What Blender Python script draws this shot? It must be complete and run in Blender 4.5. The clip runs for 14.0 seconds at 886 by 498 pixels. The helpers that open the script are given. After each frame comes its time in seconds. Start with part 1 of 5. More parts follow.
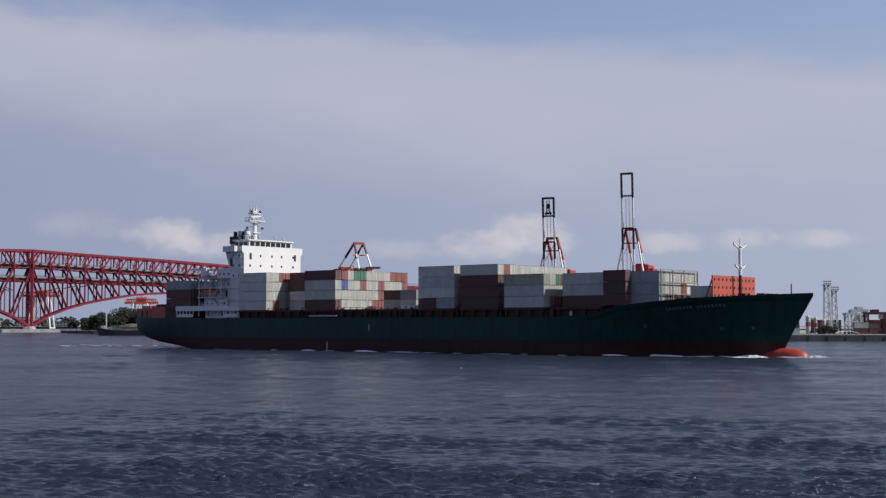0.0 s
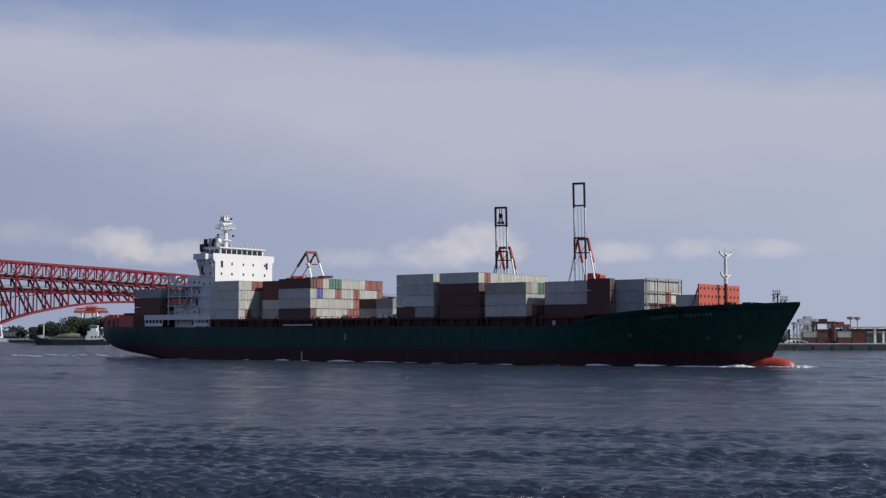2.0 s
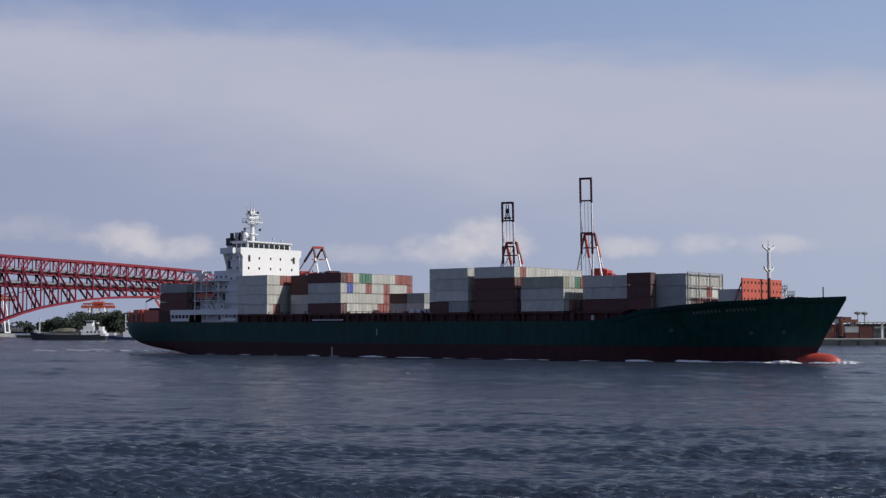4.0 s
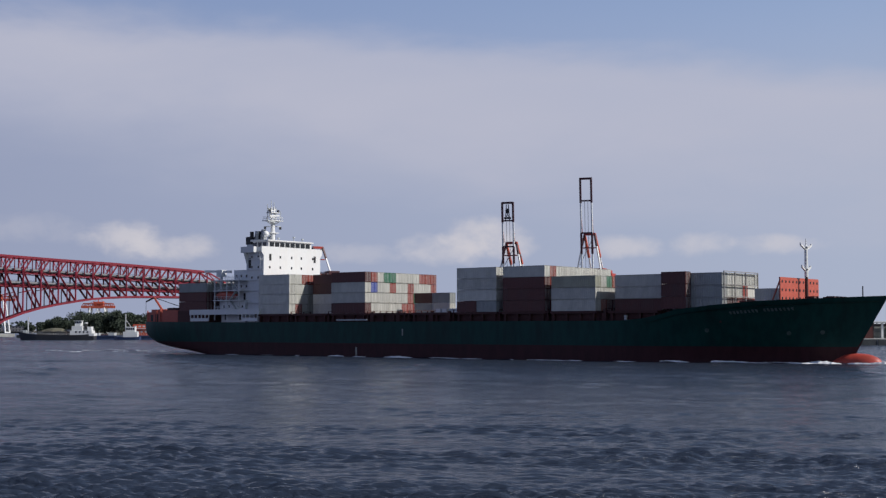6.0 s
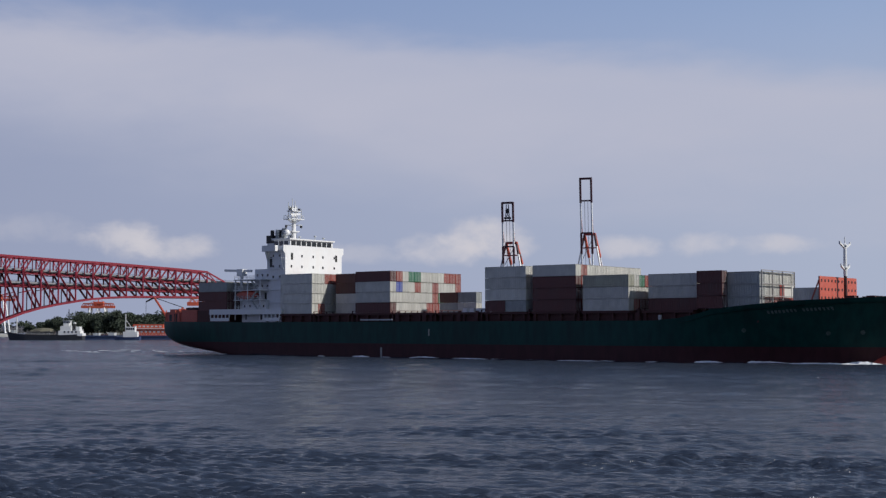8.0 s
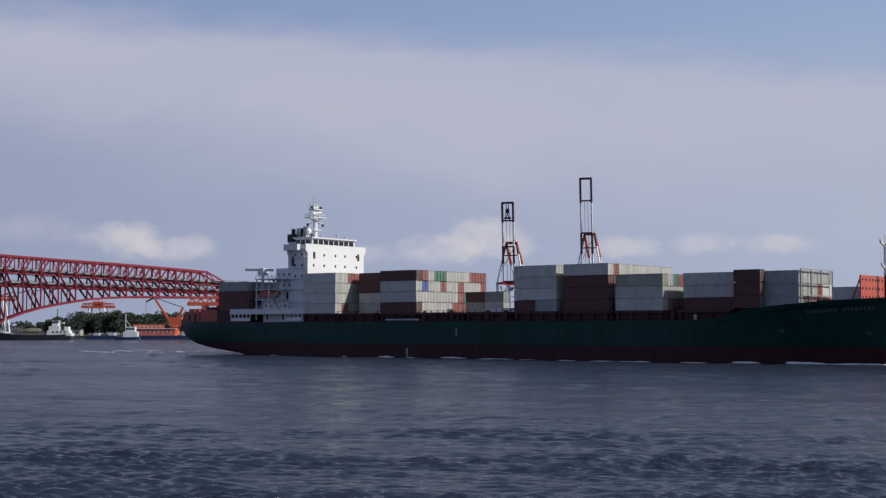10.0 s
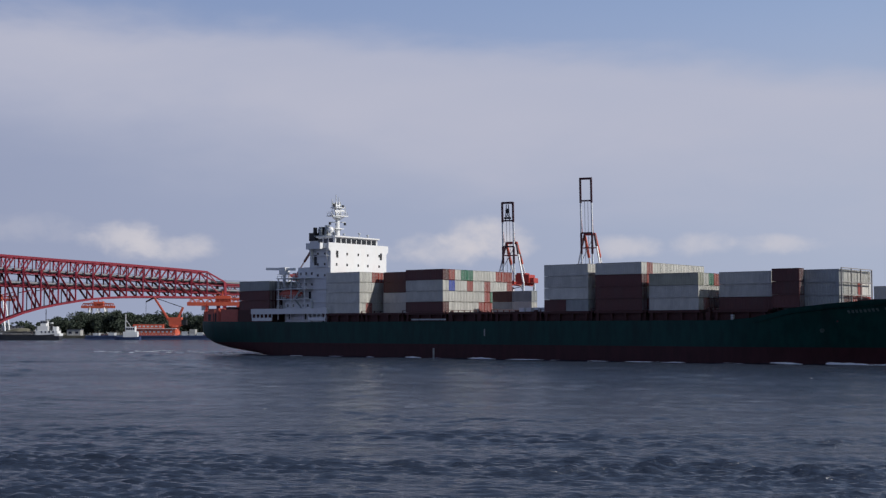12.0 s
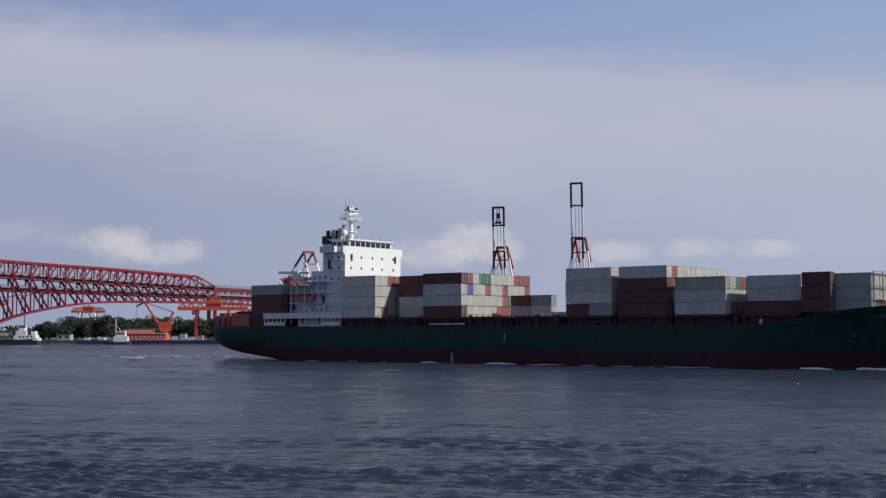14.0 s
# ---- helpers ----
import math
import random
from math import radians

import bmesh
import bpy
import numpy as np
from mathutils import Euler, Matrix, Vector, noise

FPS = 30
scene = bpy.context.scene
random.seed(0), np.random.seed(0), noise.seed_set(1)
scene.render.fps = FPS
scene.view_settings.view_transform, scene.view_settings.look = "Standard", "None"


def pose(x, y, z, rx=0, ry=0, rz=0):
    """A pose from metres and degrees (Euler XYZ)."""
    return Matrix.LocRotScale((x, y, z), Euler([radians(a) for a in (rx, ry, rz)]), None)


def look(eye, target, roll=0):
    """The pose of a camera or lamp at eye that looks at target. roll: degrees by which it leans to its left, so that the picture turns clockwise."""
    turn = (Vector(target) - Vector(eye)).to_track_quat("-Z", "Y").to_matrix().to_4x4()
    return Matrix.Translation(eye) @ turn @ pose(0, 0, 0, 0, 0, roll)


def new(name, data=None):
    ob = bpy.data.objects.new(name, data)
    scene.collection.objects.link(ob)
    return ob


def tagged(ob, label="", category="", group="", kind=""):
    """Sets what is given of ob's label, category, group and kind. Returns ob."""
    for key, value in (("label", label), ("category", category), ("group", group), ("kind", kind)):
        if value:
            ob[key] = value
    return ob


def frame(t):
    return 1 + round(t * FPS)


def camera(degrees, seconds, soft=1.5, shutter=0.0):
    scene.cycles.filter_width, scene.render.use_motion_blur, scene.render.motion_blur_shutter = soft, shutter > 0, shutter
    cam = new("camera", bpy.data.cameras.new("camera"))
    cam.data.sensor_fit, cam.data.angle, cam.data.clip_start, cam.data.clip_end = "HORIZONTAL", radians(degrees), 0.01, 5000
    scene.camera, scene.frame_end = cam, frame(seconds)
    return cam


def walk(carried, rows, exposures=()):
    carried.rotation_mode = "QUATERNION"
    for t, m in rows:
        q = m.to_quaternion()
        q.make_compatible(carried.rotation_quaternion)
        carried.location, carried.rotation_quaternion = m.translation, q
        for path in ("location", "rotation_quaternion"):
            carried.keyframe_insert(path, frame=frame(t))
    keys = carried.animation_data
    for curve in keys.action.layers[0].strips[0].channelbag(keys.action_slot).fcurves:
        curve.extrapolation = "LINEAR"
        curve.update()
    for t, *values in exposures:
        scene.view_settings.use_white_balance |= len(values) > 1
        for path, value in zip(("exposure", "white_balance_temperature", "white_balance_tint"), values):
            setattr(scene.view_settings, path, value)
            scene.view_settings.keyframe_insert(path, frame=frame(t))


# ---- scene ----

# ------------------------------------------------------------------ camera
EYE = (0.0, 0.0, 7.5)
cam = camera(37.0, 14.0, soft=1.35)


def aim(turn, tilt):
    """Camera at the quay edge, turned left by turn and down by tilt, in degrees."""
    return pose(*EYE, 90 + 3.42 - tilt, 0, turn)


CAMERA_TURNS = ((0.0, 1.76, 0.19), (0.5, 0.88, 0.075), (1.0, 0.12, -0.11), (1.5, -0.18, -0.21),
                (2.0, -0.29, -0.21), (2.5, -0.03, -0.03), (3.0, 0, 0), (5.5, 0, 0), (8.0, 0, 0), (10.5, 0, 0),
                (12.0, 0, 0), (12.5, 0, -0.03), (13.0, -0.073, -0.08), (13.5, -0.135, -0.125), (14.0, -0.40, -0.2))
walk(cam, [(t, aim(a, b)) for t, a, b in CAMERA_TURNS])

# ------------------------------------------------------------------ light
SUN_AZ, SUN_EL = radians(-14), radians(42)
SUN_DIR = Vector((math.cos(SUN_AZ) * math.cos(SUN_EL), math.sin(SUN_AZ) * math.cos(SUN_EL), math.sin(SUN_EL)))
sun = new("sun", bpy.data.lights.new("sun", "SUN"))
sun.data.energy, sun.data.angle, sun.data.color = 4.8, radians(0.6), (1.0, 0.965, 0.91)
sun.matrix_world = look(SUN_DIR * 800, (0, 0, 0))


def nodes_of(tree):
    tree.nodes.clear()

    def make(kind, values=None, operation="", use_clamp=False, interpolation_type="", blend_type=""):
        n = tree.nodes.new(kind)
        if operation:
            n.operation = operation
        if use_clamp:
            n.use_clamp = True
        if interpolation_type:
            n.interpolation_type = interpolation_type
        if blend_type:
            n.data_type, n.blend_type = "RGBA", blend_type
        for key, value in (values or {}).items():
            if isinstance(value, bpy.types.NodeSocket):
                tree.links.new(value, n.inputs[key])
            else:
                n.inputs[key].default_value = value
        return n
    return make


def maths(make, op, a, b=0.0, clamp=False):
    return make("ShaderNodeMath", {0: a, 1: b}, operation=op, use_clamp=clamp).outputs[0]


def ramp(make, value, low, high):
    return make("ShaderNodeMapRange", {"Value": value, "From Min": low, "From Max": high}, interpolation_type="SMOOTHSTEP").outputs[0]


def mixed(make, factor, a, b, blend="MIX"):
    return make("ShaderNodeMix", {0: factor, 6: a, 7: b}, blend_type=blend).outputs[2]


def sky_world():
    world = bpy.data.worlds.new("sky")
    world.use_nodes = True
    scene.world = world
    make = nodes_of(world.node_tree)
    coords = make("ShaderNodeTexCoord").outputs["Generated"]
    xyz = make("ShaderNodeSeparateXYZ", {0: coords})
    air = make("ShaderNodeTexSky")
    air.sky_type, air.sun_disc, air.sun_elevation, air.sun_rotation = "NISHITA", False, SUN_EL, radians(90) - SUN_AZ
    air.air_density, air.dust_density, air.ozone_density = 1.0, 0.6, 2.0
    sky = air.outputs[0]
    sky = mixed(make, 1.0, sky, (*SKY_TINT, 1), "MULTIPLY")
    # bearing and height of the sky, flattened so that far clouds lie in layers
    high = maths(make, "MAXIMUM", xyz.outputs[2], 0.0)
    bearing = maths(make, "ARCTAN2", xyz.outputs[0], xyz.outputs[1])
    flat = make("ShaderNodeCombineXYZ", {0: bearing, 1: maths(make, "MULTIPLY", high, 3.2)}).outputs[0]
    soft = make("ShaderNodeTexNoise", {"Vector": flat, "Scale": 3.6, "Detail": 5.0, "Roughness": 0.5, "Distortion": 0.3}).outputs[0]
    fine = make("ShaderNodeTexNoise", {"Vector": flat, "Scale": 16.0, "Detail": 6.0, "Roughness": 0.58}).outputs[0]
    # pale haze that thickens towards the horizon
    pale = mixed(make, ramp(make, high, 0.12, 0.27), (*HAZE, 1), (*UPPER, 1))
    # the haze glows more towards the sun's side
    glow = make("ShaderNodeMapRange", {"Value": bearing, "From Min": -0.4, "From Max": 0.3, "To Min": 0.79, "To Max": 1.04}).outputs[0]
    cool = maths(make, "MULTIPLY", glow, maths(make, "SUBTRACT", 1.0, maths(make, "MULTIPLY", bearing, 0.12)))
    pale = mixed(make, 1.0, pale, make("ShaderNodeCombineXYZ", {0: glow, 1: glow, 2: cool}).outputs[0], "MULTIPLY")
    sky = mixed(make, maths(make, "MULTIPLY", ramp(make, high, 0.5, 0.2), 0.96), sky, pale)
    # a broad veil of high cloud that sinks to one side
    edge = maths(make, "ADD", high, maths(make, "MULTIPLY", bearing, 0.085))
    edge = maths(make, "ADD", edge, maths(make, "MULTIPLY", maths(make, "SUBTRACT", soft, 0.5), 0.09))
    edge = maths(make, "ADD", edge, maths(make, "MULTIPLY", maths(make, "SUBTRACT", fine, 0.5), 0.022))
    veil = maths(make, "MULTIPLY", ramp(make, edge, 0.226, 0.186), ramp(make, edge, 0.07, 0.165))
    veil = maths(make, "MULTIPLY", veil, maths(make, "ADD", 0.45, maths(make, "MULTIPLY", soft, 0.75)), True)
    picture = mixed(make, veil, sky, (*VEIL, 1))
    # low heaps of cloud over the far shore: bearing, height, half width, half depth, thickness
    lumps = make("ShaderNodeCombineXYZ", {0: bearing, 1: maths(make, "MULTIPLY", high, 1.5)}).outputs[0]
    puff = make("ShaderNodeTexNoise", {"Vector": lumps, "Scale": 42.0, "Detail": 6.0, "Roughness": 0.55, "Distortion": 0.2}).outputs[0]
    ragged = maths(make, "MULTIPLY", maths(make, "SUBTRACT", puff, 0.5), 3.4)
    for where, up, half, deep, thick in HEAPS:
        across = maths(make, "POWER", maths(make, "ABSOLUTE", maths(make, "DIVIDE", maths(make, "SUBTRACT", bearing, where), half)), 2.0)
        along = maths(make, "POWER", maths(make, "ABSOLUTE", maths(make, "DIVIDE", maths(make, "SUBTRACT", high, up), deep)), 2.0)
        away = maths(make, "ADD", maths(make, "ADD", across, along), ragged)
        picture = mixed(make, maths(make, "MULTIPLY", ramp(make, away, 1.75, -0.5), thick), picture, (*HEAP, 1))
    back = make("ShaderNodeBackground", {"Color": picture, "Strength": 0.1})
    make("ShaderNodeOutputWorld", {"Surface": back.outputs[0]})


SKY_TINT = (0.50, 0.52, 0.60)
HAZE = (3.8, 4.3, 5.85)
UPPER = (2.75, 3.75, 6.1)
VEIL = (4.8, 4.9, 5.95)
HEAP = (6.1, 5.9, 6.35)
HEAPS = ((-0.236, 0.064, 0.028, 0.013, 0.8), (-0.202, 0.060, 0.030, 0.010, 0.7), (-0.063, 0.056, 0.045, 0.007, 0.35), (0.000, 0.059, 0.034, 0.011, 0.6),
         (0.034, 0.067, 0.032, 0.016, 0.85), (0.136, 0.061, 0.026, 0.008, 0.65), (0.194, 0.062, 0.022, 0.008, 0.6), (0.248, 0.061, 0.030, 0.007, 0.6),
         (-0.42, 0.06, 0.05, 0.01, 0.7), (0.42, 0.06, 0.06, 0.012, 0.7), (-0.30, 0.072, 0.03, 0.01, 0.25))
sky_world()

# ------------------------------------------------------------------ materials


def surface(name, colour, rough=0.5, metal=0.0, grain=2.0, vary=0.12, stain=None, stain_scale=0.15, stain_amount=0.4, bump=0.0, stretch=(1, 1, 1), per_object=0.0, spec=0.5):
    """Paint or mineral surface with variation at two scales, in the thing's own space."""
    m = bpy.data.materials.new(name)
    m.use_nodes = True
    make = nodes_of(m.node_tree)
    co = make("ShaderNodeTexCoord").outputs["Object"]
    co = make("ShaderNodeMapping", {"Vector": co, "Scale": stretch}).outputs[0]
    if per_object:
        info = make("ShaderNodeObjectInfo").outputs["Random"]
        co = make("ShaderNodeVectorMath", {0: co, 1: make("ShaderNodeCombineXYZ", {0: maths(make, "MULTIPLY", info, 91.0), 1: maths(make, "MULTIPLY", info, 37.0)}).outputs[0]}, operation="ADD").outputs[0]
    fine = make("ShaderNodeTexNoise", {"Vector": co, "Scale": grain, "Detail": 6.0, "Roughness": 0.6}).outputs[0]
    broad = make("ShaderNodeTexNoise", {"Vector": co, "Scale": stain_scale, "Detail": 4.0, "Roughness": 0.6}).outputs[0]
    dark = tuple(c * (1 - vary) for c in colour)
    light = tuple(min(1, c * (1 + vary)) for c in colour)
    base = mixed(make, ramp(make, fine, 0.3, 0.7), (*dark, 1), (*light, 1))
    if stain:
        base = mixed(make, maths(make, "MULTIPLY", ramp(make, broad, 0.48, 0.72), stain_amount), base, (*stain, 1))
    if per_object:
        tone = make("ShaderNodeMapRange", {"Value": info, "To Min": 1 - per_object, "To Max": 1 + per_object}).outputs[0]
        base = mixed(make, 1.0, base, make("ShaderNodeCombineXYZ", {0: tone, 1: tone, 2: tone}).outputs[0], "MULTIPLY")
    shader = make("ShaderNodeBsdfPrincipled", {"Base Color": base, "Metallic": metal, "Specular IOR Level": spec,
                                               "Roughness": make("ShaderNodeMapRange", {"Value": fine, "To Min": rough - 0.08, "To Max": min(1, rough + 0.1)}).outputs[0]})
    if bump:
        make_bump = make("ShaderNodeBump", {"Height": fine, "Strength": 0.5, "Distance": bump})
        m.node_tree.links.new(make_bump.outputs[0], shader.inputs["Normal"])
    make("ShaderNodeOutputMaterial", {"Surface": shader.outputs[0]})
    return m


def water_material():
    m = bpy.data.materials.new("sea_water")
    m.use_nodes = True
    make = nodes_of(m.node_tree)
    co = make("ShaderNodeTexCoord").outputs["Object"]
    heights = []
    for scale, stretch, amount in ((0.12, (0.7, 2.4, 1), 0.9), (0.32, (0.5, 2.0, 1), 0.75), (0.8, (0.5, 1.8, 1), 0.42), (2.0, (0.5, 1.7, 1), 0.26), (4.5, (0.5, 1.5, 1), 0.09)):
        v = make("ShaderNodeMapping", {"Vector": co, "Scale": stretch, "Rotation": (0, 0, 0.3)}).outputs[0]
        n = make("ShaderNodeTexNoise", {"Vector": v, "Scale": scale, "Detail": 4.0, "Roughness": 0.55, "Distortion": 0.4}).outputs[0]
        heights.append(maths(make, "MULTIPLY", n, amount))
    total = heights[0]
    for h in heights[1:]:
        total = maths(make, "ADD", total, h)
    gusts = make("ShaderNodeTexNoise", {"Vector": make("ShaderNodeMapping", {"Vector": co, "Scale": (0.25, 1.0, 1)}).outputs[0], "Scale": 0.03, "Detail": 5.0, "Roughness": 0.6}).outputs[0]
    strength = make("ShaderNodeMapRange", {"Value": gusts, "From Min": 0.35, "From Max": 0.65, "To Min": 0.6, "To Max": 1.15}).outputs[0]
    bump = make("ShaderNodeBump", {"Height": total, "Strength": strength, "Distance": 1.0})
    rough = make("ShaderNodeMapRange", {"Value": gusts, "From Min": 0.35, "From Max": 0.65, "To Min": 0.14, "To Max": 0.25}).outputs[0]
    shader = make("ShaderNodeBsdfPrincipled", {"Base Color": (0.022, 0.030, 0.049, 1), "Roughness": rough, "IOR": 1.34, "Normal": bump.outputs[0]})
    make("ShaderNodeOutputMaterial", {"Surface": shader.outputs[0]})
    return m


WATER = water_material()
RUST = (0.12, 0.045, 0.025)
HULL_GREEN = surface("hull_green_paint", (0.005, 0.041, 0.036), 0.45, grain=0.6, vary=0.2, stain=(0.012, 0.02, 0.018), stain_scale=0.12, stretch=(1, 1, 0.25), spec=0.2)
HULL_RED = surface("antifouling_red", (0.046, 0.015, 0.018), 0.6, grain=0.7, vary=0.2, stain=(0.05, 0.02, 0.02), stain_scale=0.2, stretch=(1, 1, 0.3), spec=0.25)
DECK_RED = surface("deck_red_oxide", (0.06, 0.017, 0.016), 0.7, vary=0.2, stain=(0.05, 0.02, 0.015), stain_scale=0.3)
ORANGE = surface("orange_red_paint", (0.43, 0.09, 0.06), 0.5, vary=0.1, stain=(0.35, 0.06, 0.04), stain_scale=0.4)
WHITE = surface("white_ship_paint", (0.64, 0.65, 0.66), 0.45, vary=0.03, stain=(0.62, 0.58, 0.52), stain_scale=0.35, stain_amount=0.25, stretch=(1, 1, 0.3))
GREY = surface("grey_ship_paint", (0.42, 0.44, 0.45), 0.5, vary=0.08)
BLACK = surface("black_paint", (0.012, 0.012, 0.014), 0.5, vary=0.2)
GLASS = surface("dark_window_glass", (0.008, 0.010, 0.012), 0.12, vary=0.1, spec=0.7)
FOAM = surface("sea_foam", (0.92, 0.93, 0.94), 0.8, grain=1.5, vary=0.12)
BOX_PAINT = {}
for key, colour in (("white", (0.48, 0.475, 0.44)), ("grey", (0.29, 0.31, 0.31)), ("brown", (0.082, 0.019, 0.017)), ("red", (0.25, 0.045, 0.032)),
                    ("green", (0.025, 0.15, 0.085)), ("blue", (0.03, 0.06, 0.32)), ("olive", (0.32, 0.32, 0.25))):
    BOX_PAINT[key] = surface("container_" + key, colour, 0.5, grain=1.2, vary=0.08, stain=tuple(c * 0.55 + 0.02 for c in colour), stain_scale=0.5, stain_amount=0.45, stretch=(0.6, 0.6, 0.3), per_object=0.12)
STEEL = surface("galvanised_rods", (0.5, 0.5, 0.48), 0.4, 0.4)
BRIDGE_RED = surface("bridge_red_paint", (0.25, 0.02, 0.04), 0.5, grain=0.3, vary=0.15, stain=(0.16, 0.02, 0.03), stain_scale=0.06)
PARAPET = surface("pale_parapet_steel", (0.27, 0.27, 0.29), 0.6, grain=0.3, vary=0.15)
BRIDGE_GREY = surface("bridge_deck_grey", (0.065, 0.07, 0.085), 0.7, grain=0.3, vary=0.12)
CRANE_RED = surface("crane_red_paint", (0.33, 0.035, 0.025), 0.5, grain=0.3, vary=0.12)
# crane red with shade put into the colour; plain maroon on one yard gantry
CRANE_DARK = surface("crane_maroon_and_shaded_red", (0.055, 0.012, 0.018), 0.5, grain=0.3, vary=0.15)
PALE_STEEL = surface("pale_steel_paint", (0.42, 0.44, 0.46), 0.5, grain=0.3, vary=0.08)
CRANE_WHITE = surface("crane_white_paint", (0.72, 0.73, 0.74), 0.5, grain=0.3, vary=0.06)
CRANE_ORANGE = surface("crane_orange_paint", (0.50, 0.09, 0.045), 0.5, grain=0.3, vary=0.12)
CONCRETE = surface("quay_concrete", (0.33, 0.33, 0.32), 0.85, grain=0.4, vary=0.2, stain=(0.12, 0.12, 0.11), stain_scale=0.06)
EARTH = surface("shore_ground", (0.10, 0.095, 0.07), 0.95, grain=0.2, vary=0.3)
FENDER = surface("dark_quay_wall", (0.045, 0.05, 0.055), 0.8, grain=0.4, vary=0.3)
LEAF = surface("dark_foliage", (0.036, 0.050, 0.036), 0.95, grain=0.25, vary=0.15, stain=(0.035, 0.055, 0.032), stain_scale=0.08)
BARK = surface("bark", (0.08, 0.06, 0.045), 0.9)
SHED = surface("shed_cladding", (0.22, 0.21, 0.21), 0.7, grain=0.3, vary=0.15)
RUSTY = surface("rusty_cladding", (0.20, 0.07, 0.05), 0.7, grain=0.3, vary=0.2)
BLUE_HULL = surface("blue_barge_paint", (0.03, 0.05, 0.12), 0.5, grain=0.5, vary=0.2)
DULL_STEEL = surface("dull_hatch_steel", (0.10, 0.095, 0.09), 0.7, grain=0.5, vary=0.25, stain=(0.09, 0.05, 0.035), stain_scale=0.2)
DARK_HULL = surface("dark_coaster_hull", (0.03, 0.032, 0.04), 0.5, grain=0.5, vary=0.2)

# ------------------------------------------------------------------ building helpers


def box(bm, x0, x1, y0, y1, z0, z1):
    vs = [bm.verts.new(p) for p in ((x0, y0, z0), (x1, y0, z0), (x1, y1, z0), (x0, y1, z0), (x0, y0, z1), (x1, y0, z1), (x1, y1, z1), (x0, y1, z1))]
    for f in ((3, 2, 1, 0), (4, 5, 6, 7), (0, 1, 5, 4), (1, 2, 6, 5), (2, 3, 7, 6), (3, 0, 4, 7)):
        bm.faces.new([vs[i] for i in f])


def bar(bm, p, q, w, h=None, sides=4):
    """A square or round member from p to q."""
    p, q = Vector(p), Vector(q)
    h = h or w
    axis = (q - p).normalized()
    side = axis.cross(Vector((0, 0, 1)))
    if side.length < 0.01:
        side = Vector((0, 1, 0))
    side.normalize()
    up = side.cross(axis)
    rings = []
    for c in (p, q):
        ring = []
        for i in range(sides):
            a = 2 * math.pi * (i + 0.5) / sides
            k = 1 / math.sqrt(2) if sides == 4 else 0.5
            ring.append(bm.verts.new(c + side * (math.cos(a) * w * k) + up * (math.sin(a) * h * k)))
        rings.append(ring)
    for i in range(sides):
        j = (i + 1) % sides
        bm.faces.new((rings[0][i], rings[0][j], rings[1][j], rings[1][i]))
    bm.faces.new(rings[0][::-1])
    bm.faces.new(rings[1])


def lathe(bm, centre, profile, sides=16):
    """A turned shape about an upright axis: profile rows of radius, height."""
    rings = []
    for r, z in profile:
        rings.append([bm.verts.new((centre[0] + r * math.cos(2 * math.pi * i / sides), centre[1] + r * math.sin(2 * math.pi * i / sides), centre[2] + z)) for i in range(sides)])
    for a, b in zip(rings, rings[1:]):
        for i in range(sides):
            j = (i + 1) % sides
            bm.faces.new((a[i], a[j], b[j], b[i]))
    bm.faces.new(rings[0][::-1])
    bm.faces.new(rings[-1])


def mesh_of(name, bm, *materials):
    me = bpy.data.meshes.new(name)
    bmesh.ops.recalc_face_normals(bm, faces=bm.faces)
    bm.to_mesh(me)
    bm.free()
    for m in materials:
        me.materials.append(m)
    return me


def part(name, bm, material, parent=None, label="", place=None):
    mats = material if isinstance(material, tuple) else (material,)
    ob = new(name, mesh_of(name, bm, *mats))
    ob.parent = parent
    if place:
        ob.matrix_basis = place
    return tagged(ob, label)


def thing(name, label, category, place=None, group="", kind=""):
    ob = new(name)
    ob.empty_display_size = 1.0
    if place:
        ob.matrix_basis = place
    return tagged(ob, label, category, group, kind)


def block(name, dims, material, parent, label=""):
    bm = bmesh.new()
    box(bm, *dims)
    return part(name, bm, material, parent, label)


def beam(name, p, q, w, material, parent, h=None, sides=4, label=""):
    bm = bmesh.new()
    bar(bm, p, q, w, h, sides)
    return part(name, bm, material, parent, label)


def shared(name, data, parent, place):
    ob = new(name, data)
    ob.parent = parent
    ob.matrix_basis = place
    return ob

# ------------------------------------------------------------------ water


